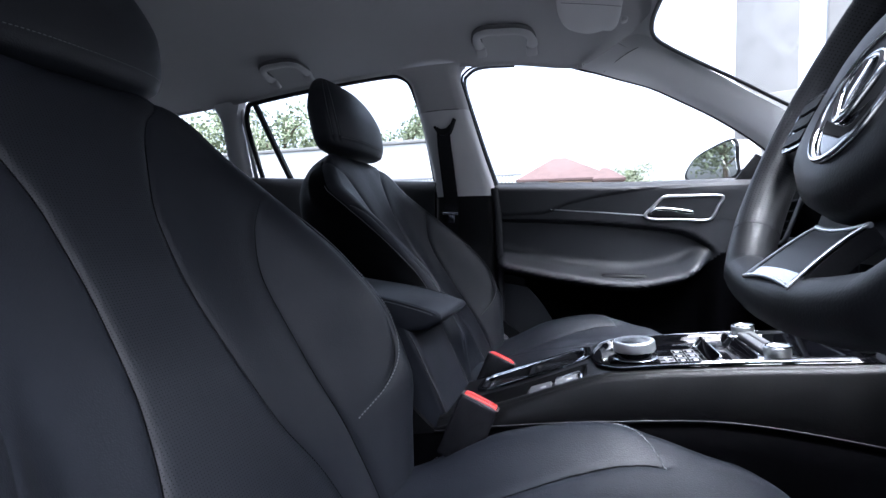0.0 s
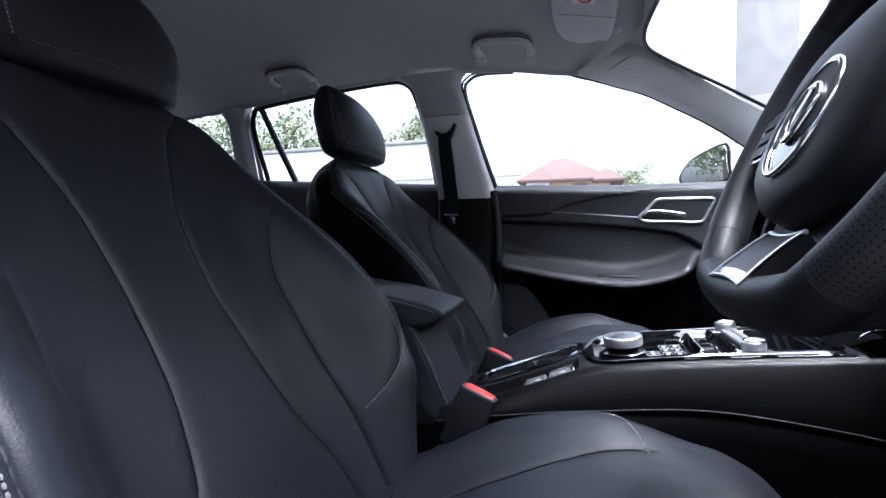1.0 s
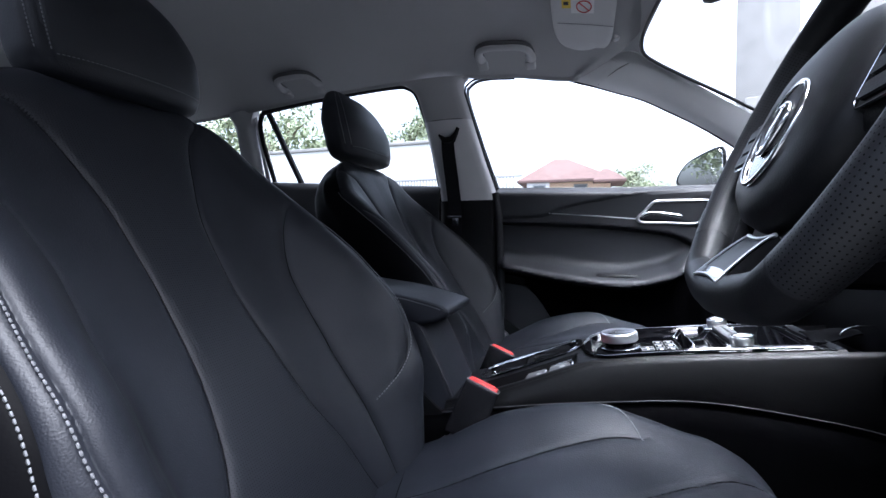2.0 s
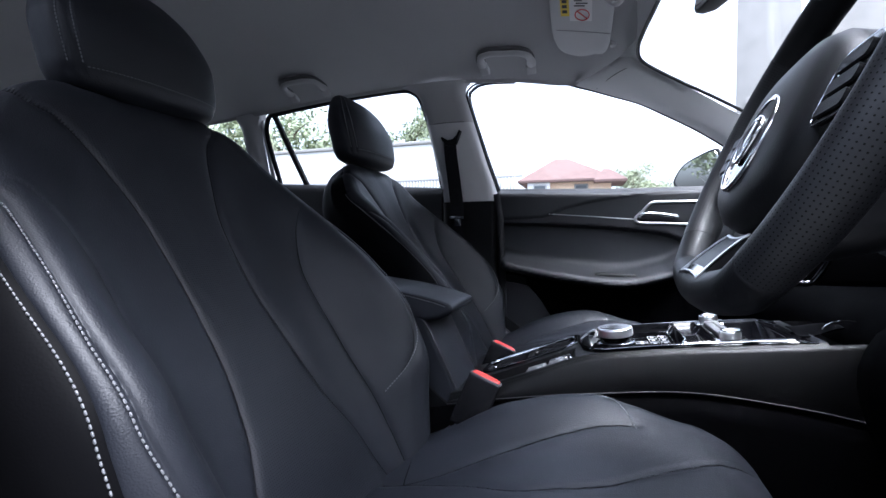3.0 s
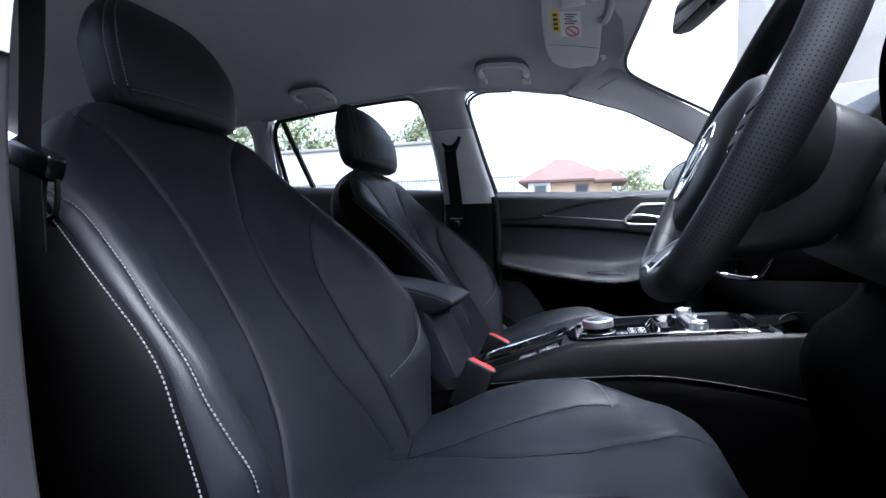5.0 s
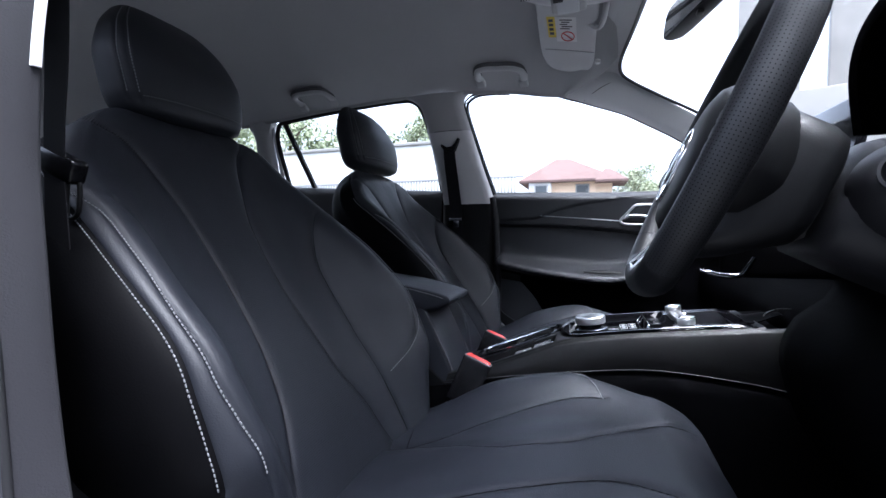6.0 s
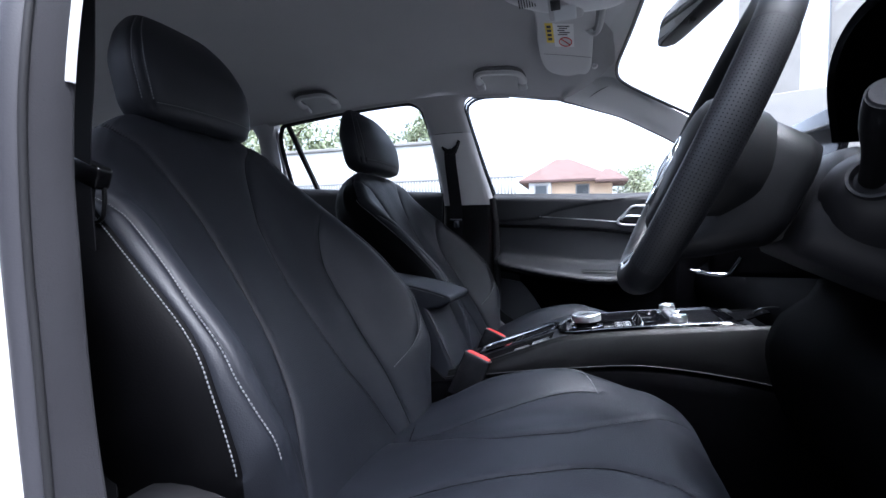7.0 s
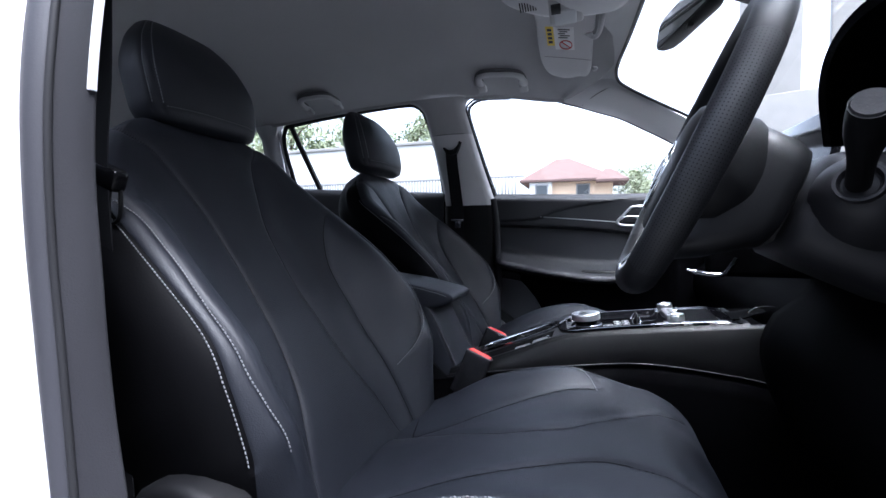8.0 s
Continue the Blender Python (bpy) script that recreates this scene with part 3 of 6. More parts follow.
for g in (-1, 1):
    sheet = []
    for x in side_rows:
        e, q = float(EDGE(x)), float(LOW(x))
        sheet.append([(x, g * 0.079, e - 0.003), (x, g * 0.084, e - 0.004), (x, g * 0.0875, e - 0.01), (x, g * 0.094, 0.5 * (e + q)), (x, g * 0.098, q + 0.006), (x, g * 0.096, q), (x, g * 0.09, q - 0.004)])
    part("side_pad", slab(sheet, -0.004 * g), CONSOLE_PAD, console, "soft black padded console side")
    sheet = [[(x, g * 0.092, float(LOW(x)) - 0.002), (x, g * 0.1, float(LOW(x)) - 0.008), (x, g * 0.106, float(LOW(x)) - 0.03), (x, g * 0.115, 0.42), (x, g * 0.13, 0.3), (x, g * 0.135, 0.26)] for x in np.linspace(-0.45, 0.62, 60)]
    # Footwell shade is put into this panel's near-zero black.
    part("lower_panel", slab(sheet, -0.004 * g), DASH_BLACK_SHADED, console)
    part("piping", tube([(x, g * 0.0985, float(LOW(x)) + 0.004) for x in np.linspace(-0.2, 0.5, 80)], 0.001, 8), PIPING, console, "thin grey piping")


def deck_place(x, y, up=0.0):
    return (x, y, float(EDGE(x)) + up)


# piano black basin with a raised rim, open to the front
panel = []
for x in np.concatenate([np.linspace(0.0145, 0.05, 22), np.linspace(0.05, 0.325, 70)[1:]]):
    w = bay_half(x)
    sunk = float(sm((x - 0.024) / 0.016) * sm((0.212 - x) / 0.012))
    end = float(sm((0.325 - x) / 0.03))
    row = []
    for k in np.linspace(-1, 1, 61):
        y = w * k
        inner = float(sm((w - abs(y) - 0.005) / 0.015))
        lip = 0.0015 + 0.005 * float(sm((1 - abs(k)) / 0.06))
        row.append(deck_place(x, y, lip * end - 0.013 * sunk * inner - 0.0025 * inner * (1 - sunk)))
    panel.append(row)
trim_panel = part("trim_panel", slab(panel, -0.004), PIANO, console, "glossy piano black control panel")
for g, fat in ((-1, 0.0011), (1, 0.0014)):
    part("chrome_strip", tube([deck_place(x, g * (bay_half(x) - 0.0005), 0.0045) for x in np.linspace(0.016, 0.29 if g < 0 else 0.25, 60)], fat, 8), DARK_CHROME if g < 0 else CHROME, trim_panel, "thin chrome edge strip")
# cup holder band and switches
outer = [(x - 0.075, y + 0.034) for x, y in rounded(0.178, 0.078, 0.024, 10)]
inner_ = [(x - 0.075, y + 0.034) for x, y in rounded(0.158, 0.060, 0.018, 10)]
band = [[deck_place(x, y, 0.0005), deck_place(x * 0.97 + x2 * 0.03, y * 0.97 + y2 * 0.03, 0.004), deck_place(x * 0.55 + x2 * 0.45, y * 0.55 + y2 * 0.45, 0.005), deck_place(x2, y2, 0.0012), deck_place(x2, y2, -0.004)] for (x, y), (x2, y2) in zip(outer + outer[:1], inner_ + inner_[:1])]
part("cup_holder_rim", grid(band), DARK_CHROME, console, "dark chrome cup holder rim")
part("rim_line", tube([deck_place(x, y, 0.0025) for x, y in inner_], 0.001, 6, closed=True), CHROME, console, "thin chrome line")
for x0 in (-0.116, -0.034):
    part("cup_holder", turned([(0.029, -0.052), (0.0305, -0.03), (0.031, -0.004)], deck_place(x0, 0.034, 0.0), (-0.3, 0, 1), 36), BUCKLE_BLACK, console, "black cup holder")
slope = Matrix.Rotation(radians(-21), 3, 'Y')
part("slot_floor", block((0.148, 0.05, 0.003), deck_place(-0.072, -0.044, -0.0275), 0.0, slope), DASH_BLACK_SHADED, console)
pod = part("switch_pod", block((0.078, 0.05, 0.016), deck_place(-0.038, -0.044, -0.02), 0.003, slope), PLASTIC, console)
for k, x in enumerate((-0.056, -0.02)):
    key = part("switch", block((0.033, 0.044, 0.008), deck_place(x, -0.044, -0.011), 0.002, slope), HINGE, pod, "grey toggle switch")
    part("legend", turned([(0.0045, 0.0), (0.0045, 0.0004), (0.0034, 0.0004)], deck_place(x + 0.004, -0.044, -0.0064), (-0.38, 0, 1), 20), LEGEND, key)
part("switch_chrome", tube([deck_place(x, y, -0.007) for x, y in ((-0.034, -0.064), (-0.004, -0.064), (-0.0, -0.06), (-0.0, -0.028), (-0.004, -0.024), (-0.034, -0.024))], 0.0024, 8), CHROME, pod, "chrome switch frame")

# rotary gear selector
GS, GA = deck_place(0.071, -0.03, 0.002), (-0.12, 0, 1)
dial = part("gear_selector", turned([(0.0292, 0.0000), (0.0292, 0.0026), (0.0241, 0.0052), (0.0215, 0.0069), (0.0228, 0.0116), (0.0237, 0.0125)], GS, GA, 64), PIANO, console, "rotary gear selector")
part("selector_collar", turned([(0.0294, 0.0017), (0.0299, 0.0028), (0.0291, 0.0036), (0.0267, 0.0038)], GS, GA, 64), DARK_CHROME, dial, "dark chrome collar")
part("selector_knob", turned([(0.0237, 0.0122), (0.0265, 0.0122), (0.0270, 0.0131), (0.0272, 0.0224), (0.0267, 0.0245), (0.0254, 0.0256), (0.0234, 0.0258)], GS, GA, 72), SILVER, dial, "brushed silver knob")
part("selector_top", turned([(0.0235, 0.0258), (0.0219, 0.0248), (0.0172, 0.0230), (0.0103, 0.0220), (0.0009, 0.0217)], GS, GA, 64), CHROME, dial, "mirror-like dished dial top")
tilt = Matrix.Rotation(radians(-7), 3, 'Y')


def key_block(name, x, y, lx, ly, lift):
    key = part(name, block((lx, ly, 0.004), deck_place(x, y, lift), 0.0012, tilt), PIANO, console)
    part("outline", tube([deck_place(x + a, y + b, lift + 0.0022) for a, b in rounded(lx - 0.001, ly - 0.001, 0.0015, 3)], 0.00025, 5, closed=True), LEGEND, key)
    return key


for y in (-0.034, -0.022, -0.010):
    key = key_block("button", 0.112, y, 0.019, 0.0105, -0.008)
    part("legend", block((0.004, 0.004, 0.0006), deck_place(0.112, y, -0.0057), 0, tilt), LEGEND, key)
for x in (0.130, 0.1455):
    for y in (-0.05, -0.029, -0.008, 0.013):
        key = key_block("button", x, y, 0.0135, 0.019, -0.007)
        part("legend", block((0.005, 0.006, 0.0006), deck_place(x, y, -0.0047), 0, tilt), LEGEND, key)
lean = Matrix.Rotation(radians(32), 3, 'Y')
lid_ = part("toggle_lid", block((0.004, 0.104, 0.017), deck_place(0.165, -0.004, -0.001), 0.0015, lean), PIANO, console, "glossy tilted cover")
part("lid_chrome", tube([Vector(deck_place(0.165, -0.004, -0.001)) + lean @ Vector((-0.0025, a, b)) for a, b in rounded(0.104, 0.017, 0.004, 4)], 0.0012, 8, closed=True), CHROME, lid_, "chrome cover frame")
part("lid_latch", block((0.012, 0.016, 0.01), deck_place(0.168, -0.056, -0.002), 0.003, lean), CHROME, lid_, "chrome latch")
bar = part("knob_bar", block((0.022, 0.1, 0.009), deck_place(0.226, 0.0, 0.006), 0.0025, tilt), HINGE, console, "grey bar between two chrome knobs")
part("bar_slit", block((0.0026, 0.084, 0.0008), deck_place(0.226, 0.0, 0.0108), 0, tilt), INK, bar, "dark slit")
for y in (-0.06, 0.06):
    base = deck_place(0.226, y, 0.002)
    part("knob_plate", block((0.042, 0.022, 0.003), deck_place(0.226, y, 0.004), 0.0018, tilt), CHROME, bar, "chrome knob plate")
    part("knob_plate", block((0.04, 0.034, 0.005), deck_place(0.226, y, 0.0), 0.0028, tilt), PIANO, bar, "glossy black knob plate")
    knob = part("rotary_knob", turned([(0.0130, 0.0026), (0.0133, 0.0053), (0.0141, 0.0063), (0.0141, 0.0145), (0.0134, 0.0160), (0.0118, 0.0165), (0.0109, 0.0157), (0.0008, 0.0155)], base, (-0.12, 0, 1), 56), SILVER, bar, "brushed silver rotary knob")
    part("knob_ring", tube([Vector(base) + Vector((0.0128 * math.cos(q), 0.0128 * math.sin(q), 0.0166 + 0.12 * 0.0128 * math.cos(q))) for q in np.linspace(0, 2 * math.pi, 40, endpoint=False)], 0.0011, 6, closed=True), CHROME, knob, "polished edge")
part("tray_floor", slab([[(x, y, float(EDGE(x)) - 0.016 + 0.012 * abs(y / 0.08) ** 4) for y in np.linspace(-0.08, 0.08, 12)] for x in np.linspace(0.333, 0.5, 10)], -0.004), DASH_BLACK_SHADED, console, "black front tray")
tray = [[deck_place(x, y, 0.001 + 0.008 * float(sm((x - 0.325) / 0.04)) + 0.003 * math.sin(90 * y + 60 * x)) for y in np.linspace(-0.035, 0.02, 16)] for x in np.linspace(0.322, 0.372, 14)]
part("tray_cover", slab(tray, -0.002), DASH_BLACK_SHADED, console, "glossy black tray cover")
part("tray_arc", tube([deck_place(0.372 - 0.03 * math.cos(q), -0.046 + 0.01 * math.sin(q), 0.006 + 0.014 * math.sin(q)) for q in np.linspace(0.3, 2.2, 16)], 0.0012, 6), CHROME, console, "thin chrome arc")

# armrest box and lid
box_rows = []
for k, (z, xf) in enumerate(((0.27, -0.165), (0.45, -0.175), (0.52, -0.187), (0.58, -0.214), (0.64, -0.243), (0.655, -0.25))):
    xb, w = -0.52, 0.07
    box_rows.append([(x, y, z) for x, y in [(xf - 0.012 + 0.012 * math.cos(a), (w - 0.012) + 0.012 * math.sin(a)) for a in np.linspace(0, math.pi / 2, 6)] + [(xb, w), (xb, -w)]
                     + [(xf - 0.012 + 0.012 * math.cos(a), -(w - 0.012) + 0.012 * math.sin(a)) for a in np.linspace(-math.pi / 2, 0, 6)]])
armrest = part("armrest_box", loft(box_rows), LEATHER, console, "black padded armrest box")
lid_rows = []
for x, zt, th in ((-0.198, 0.672, 0.004), (-0.2005, 0.6755, 0.012), (-0.208, 0.679, 0.022), (-0.225, 0.684, 0.035), (-0.25, 0.69, 0.045), (-0.31, 0.701, 0.05), (-0.4, 0.712, 0.055), (-0.52, 0.72, 0.058), (-0.53, 0.712, 0.045)):
    w = 0.072 + 0.003 * float(sm((-x - 0.2) / 0.1))
    r = min(0.01, th / 2.2)
    lid_rows.append([(x, y + 0.003, zt - th / 2 + z) for y, z in rounded(2 * w, th, r, 4)])
lid = part("armrest_lid", loft(lid_rows), LEATHER, armrest, "charcoal leather armrest lid with stitched edge")
for g in (-1, 1):
    line = resample([(-0.5, g * 0.0752 + 0.003, 0.7125), (-0.31, g * 0.0752 + 0.003, 0.695), (-0.245, g * 0.0742 + 0.003, 0.6835), (-0.218, g * 0.0732 + 0.003, 0.6765), (-0.207, g * 0.071 + 0.003, 0.672)], 70)
    part("stitching", stitches(line, [(0, g, 0.3)] * 70, 0.0042, 0.003, 0.0007), THREAD, lid, "pale grey contrast stitching")
    part("piping", tube([(x, y + g * 0.0004, z + 0.0035) for x, y, z in line], 0.0011, 8), LEATHER, lid)
    part("piping", tube(resample([(-0.256, g * 0.0665, 0.65), (-0.243, g * 0.0675, 0.632), (-0.217, g * 0.0675, 0.58), (-0.1895, g * 0.0675, 0.52), (-0.1775, g * 0.0675, 0.45), (-0.168, g * 0.0675, 0.3)], 40), 0.0017, 8, up=(0, 1, 0)), PIPING, armrest, "thin piping")

# ---- shell: headliner, roof, pillars ----
RAIL_Z = spline([-2.3, -1.6, -1.12, -0.85, -0.56, -0.42, -0.285, -0.17, -0.08, 0.01, 0.1, 0.16], [1.16, 1.225, 1.262, 1.284, 1.296, 1.298, 1.288, 1.279, 1.266, 1.252, 1.243, 1.24])
RAIL_Y = spline([-2.3, -1.2, -0.3, 0.0, 0.1, 0.16], [0.52, 0.59, 0.59, 0.585, 0.572, 0.56])
CROWN = spline([-2.3, -1.5, -0.6, -0.1, 0.08, 0.2], [1.31, 1.37, 1.395, 1.38, 1.355, 1.315])


def roof_point(u, v, lift=0.0):
    """u: along the car; v: -1 to 1 across it."""
    front = float(sm((u + 0.35) / 0.5))
    x = u - 0.075 * front * abs(v) ** 3
    x -= 0.1 * float(sm((u - 0.04) / 0.14)) * abs(v) ** 6
    ye, ze, zc = float(RAIL_Y(u)), float(RAIL_Z(u)), float(CROWN(u))
    return (x, v * ye, ze + (zc - ze) * (1 - abs(v) ** 2.4) + lift)


across = np.sign(np.linspace(-1, 1, 61)) * np.abs(np.linspace(-1, 1, 61)) ** 0.8
lining = [[roof_point(u, v) for v in across] for u in np.linspace(-2.3, 0.185, 90)]
solo("ceiling", slab(lining, 0.012), FABRIC, "pale grey woven headliner of the car", "headliner", kind="structure")
outer = [[(roof_point(u, v)[0], roof_point(u, v)[1] * 1.1, roof_point(u, v, 0.05)[2]) for v in across] for u in np.linspace(-2.32, 0.165, 50)]
solo("roof", slab(outer, 0.006), PAINT, "white painted car roof", "car roof", kind="structure")


def sweep(rows, thick, n=40):
    """A curved sheet whose rows of points are smoothed along their length."""
    rows = [resample(r, n) for r in rows]
    return slab(np.array(rows), thick)


# belt line and side rails of the passenger's side
def side_set(g, name):
    """g: 1 for the passenger's side, -1 for the driver's."""
    rail = []
    for u in np.linspace(-2.2, 0.17, 70):
        x, y, z = roof_point(u, 1.0)
        rail.append([(x, g * (y - 0.003), z + 0.003), (x, g * (y + 0.0005), z - 0.003), (x, g * (y + 0.003), z - 0.0075), (x, g * (y + 0.006), z - 0.0085), (x, g * (y + 0.02), z + 0.006), (x, g * (y + 0.055), z + 0.045)])
    solo("roof_rail_" + name, slab(rail, 0.004 * g), FABRIC, "grey headliner edge along the roof rail", "roof rail", kind="structure")
    # A-pillar trim: between the side window and the windscreen
    low = resample([(-0.05, 0.596, 1.262), (0.0, 0.59, 1.2405), (0.035, 0.589, 1.229), (0.099, 0.6, 1.2075), (0.17, 0.607, 1.182), (0.24, 0.615, 1.145), (0.33, 0.63, 1.095), (0.42, 0.65, 1.035), (0.5, 0.67, 0.97)], 30)
    high = resample([(0.03, 0.51, 1.31), (0.075, 0.502, 1.292), (0.1, 0.495, 1.281), (0.155, 0.485, 1.262), (0.30, 0.545, 1.185), (0.45, 0.6, 1.1), (0.56, 0.63, 1.03), (0.66, 0.65, 0.95)], 30)
    pil = []
    for i, (a, b) in enumerate(zip(low, high)):
        row, rise = [], float(sm((i - 2) / 6))
        for t in np.linspace(0, 1, 9):
            p = a + (b - a) * t
            p = p + (np.array([-0.004, -0.012, 0.004]) * rise + np.array([0, 0.004, 0.01]) * (1 - rise)) * math.sin(math.pi * t) + np.array([0, 0.02, 0]) * (t < 0.05)
            row.append((p[0], g * p[1], p[2]))
        pil.append(row)
    solo("pillar_a_" + name, slab(pil, 0.006 * g), TRIM_GREY, "light grey plastic windscreen pillar trim", "pillar trim", kind="structure")
    joint = [a + (b - a) * t + np.array([-0.0045, -0.0125, 0.0035]) * math.sin(math.pi * t) for a, b, t in ((low[5] + (low[6] - low[5]) * k, high[5] + (high[6] - high[5]) * k, k) for k in np.linspace(0.0, 1.0, 18))]
    solo("pillar_joint_" + name, tube([(q[0], g * q[1], q[2]) for q in joint], 0.0012, 6), HINGE, "dark joint between headliner and pillar trim", "trim joint", kind="structure")
    # dark seal along the window edge of that pillar
    part_line = [(p[0] - 0.001, g * (p[1] + 0.014), p[2] - 0.001) for p in low]
    solo("pillar_seal_" + name, tube(part_line, 0.0045, 8), RUBBER, "black rubber window seal", "window seal", kind="structure")
    # B-pillar trim, upper
    rear_edge = spline([0.9, 0.95, 1.12, 1.246, 1.3], [-0.448, -0.454, -0.481, -0.507, -0.53])
    fore_edge = spline([0.9, 0.941, 1.036, 1.123, 1.245, 1.3], [-0.258, -0.268, -0.298, -0.324, -0.358, -0.375])
    wall = spline([0.25, 0.6, 0.9, 1.1, 1.25, 1.31], [0.665, 0.672, 0.668, 0.628, 0.595, 0.575])

    def column(z0, z1, widen):
        rows = []
        for z in np.linspace(z0, z1, 30):
            a, b, y = float(rear_edge(max(z, 0.9))), float(fore_edge(max(z, 0.9))), float(wall(z))
            turn_r = max(0.0, z - 1.244) / 0.0505
            flare = 0.05 * (1 - math.sqrt(max(0.0, 1 - turn_r ** 2)))
            a, b = a - widen - flare, b + widen + 0.75 * flare
            rows.append([(a, g * (y + 0.045), z), (a + 0.002, g * (y + 0.014), z), (a + 0.012, g * (y + 0.002), z), (a + 0.03, g * y, z), ((a + b) / 2, g * (y - 0.006), z),
                         (b - 0.03, g * y, z), (b - 0.012, g * (y + 0.002), z), (b - 0.002, g * (y + 0.014), z), (b, g * (y + 0.045), z)])
        return slab(rows, -0.004 * g)
    return column, wall


column_p, WALL = side_set(1, "passenger")
side_set(-1, "driver")
solo("pillar_b_passenger", column_p(0.905, 1.1655, 0.0), TRIM_GREY, "light grey plastic trim of the pillar between the doors", "pillar trim", kind="structure")
solo("pillar_b_upper_passenger", column_p(1.1655, 1.294, 0.0), FABRIC, "grey headliner cloth over the pillar's upper part", "pillar trim", kind="structure")
solo("pillar_b_joint_passenger", tube([(-0.466, 0.6125, 1.1665), (-0.452, 0.6085, 1.1665), (-0.43, 0.606, 1.1665), (-0.4, 0.605, 1.1665), (-0.375, 0.608, 1.1665), (-0.358, 0.6115, 1.1665)], 0.0014, 6), HINGE, "dark joint between cloth and pillar trim", "trim joint", kind="structure")
solo("pillar_b_lower_passenger", column_p(0.26, 0.908, 0.004), PLASTIC, "black plastic lower pillar trim", "pillar trim", kind="structure")

# black seal and bright edge in front of the passenger pillar
edge = [(-0.2, 0.606, 1.283), (-0.29, 0.606, 1.288), (-0.335, 0.608, 1.277), (-0.354, 0.62, 1.245), (-0.322, 0.645, 1.123), (-0.295, 0.66, 1.036), (-0.262, 0.68, 0.935)]
solo("window_trim_front", tube(resample([(x + 0.001, y + 0.012, z + 0.003) for x, y, z in edge], 40), 0.0034, 8), RUBBER, "black rubber window corner seal", "pillar trim", kind="structure")
solo("door_frame_strip", tube(resample([(x + 0.0075, y + 0.022, z - 0.001) for x, y, z in edge], 30), 0.0058, 8), DARK_CHROME, "bright metal door frame edge", "door frame", kind="structure")
solo("door_gap_seal", tube([(-0.262, 0.672, 0.93), (-0.25, 0.668, 0.85), (-0.24, 0.664, 0.6), (-0.24, 0.66, 0.3)], 0.012, 10, up=(1, 0, 0)), RUBBER, "black rubber door seal", "door seal", kind="structure")

solo("pillar_b_inner_passenger", block((0.42, 0.03, 0.66), (-0.38, 0.725, 0.6), 0.004), PLASTIC, "black inner pillar panel", "pillar panel", kind="structure")

# ---- passenger belt ----
belt = thing("seat_belt", (-0.4, 0.63, 0.9), "black seat belt on the pillar beside the passenger seat", "seat belt", "front seat belts")
web = [[(-0.428 + 0.041 * k, 0.609 + 0.002 * k, 1.11), (-0.427 + 0.043 * k, 0.612 + 0.002 * k, 1.06), (-0.417 + 0.045 * k, 0.622, 0.95), (-0.413 + 0.045 * k, 0.635, 0.86), (-0.41 + 0.038 * k, 0.645, 0.6), (-0.41 + 0.038 * k, 0.64, 0.35)] for k in (0, 0.5, 1)]
part("webbing", sweep(web, 0.0014, 40), WEB, belt)
ring = [(-0.4015 + a, 0.604, 1.104 + b) for a, b in [(-0.034, 0.012), (-0.03, 0.004), (-0.018, -0.012), (0, -0.014), (0.016, -0.009), (0.026, 0.012), (0.0335, 0.032), (0.028, 0.035), (0.02, 0.018), (0.006, 0.006), (-0.01, 0.004), (-0.024, 0.012), (-0.03, 0.016)]]
part("belt_guide", prism([(x, z) for x, y, z in ring], 0.028, lambda a, b, d: (a, 0.598 + d, b)), PLASTIC, belt, "black curved belt guide")
tongue = part("tongue", block((0.05, 0.008, 0.01), (-0.389, 0.622, 0.852), 0.003), DARK_CHROME, belt, "metal belt tongue")
part("tongue_blade", block((0.022, 0.003, 0.024), (-0.386, 0.62, 0.836), 0.001), DARK_CHROME, tongue)

# ---- rear passenger side: door top, quarter window, far pillar ----
sill_r = [[(x, 0.60, 0.62), (x, 0.645, 0.80), (x, 0.655, z - 0.03), (x, 0.668, z - 0.006), (x, 0.69, z), (x, 0.715, z - 0.004), (x, 0.72, z - 0.03)] for x, z in zip(np.linspace(-1.3, -0.45, 30), np.linspace(1.006, 0.955, 30))]
solo("rear_door_trim", slab(sill_r, 0.006), PAD, "black padded top of the rear door", "door trim", kind="structure")
frame_r = resample([(-0.46, 0.69, 0.955), (-0.481, 0.65, 1.12), (-0.507, 0.612, 1.235), (-0.535, 0.604, 1.275), (-0.6, 0.602, 1.287), (-0.85, 0.602, 1.274), (-1.10, 0.602, 1.251), (-1.135, 0.605, 1.235), (-1.15, 0.62, 1.17), (-1.15, 0.69, 1.0)], 90)
solo("rear_window_seal", tube([(x, y + 0.008, z + 0.002) for x, y, z in frame_r], 0.009, 8), RUBBER, "black rubber window seal", "window seal", kind="structure")
solo("quarter_divider", tube(resample([(-1.112, 0.615, 1.262), (-1.07, 0.655, 1.13), (-1.022, 0.695, 0.99)], 20), 0.014, 8, flat=0.8), RUBBER, "black bar of the quarter window", "window bar", kind="structure")
solo("door_edge_strip", tube([(-1.172, 0.622, 1.25), (-1.172, 0.66, 1.12), (-1.172, 0.69, 1.0)], 0.009, 8, up=(1, 0, 0)), PAINT, "white door edge", "door frame", kind="structure")
pc = []
for z in np.linspace(0.95, 1.27, 16):
    y = float(WALL(z)) - 0.004
    fl = 0.03 * float(sm((z - 1.17) / 0.1)) ** 2
    pc.append([(-1.188 + fl, y + 0.04, z), (-1.19 + fl, y + 0.01, z), (-1.2, y, z), (-1.235 - fl, y, z), (-1.25 - fl, y + 0.01, z), (-1.252 - fl, y + 0.04, z)])
solo("pillar_c_passenger", slab(pc, 0.004), TRIM_GREY, "light grey rear pillar trim", "pillar trim", kind="structure")
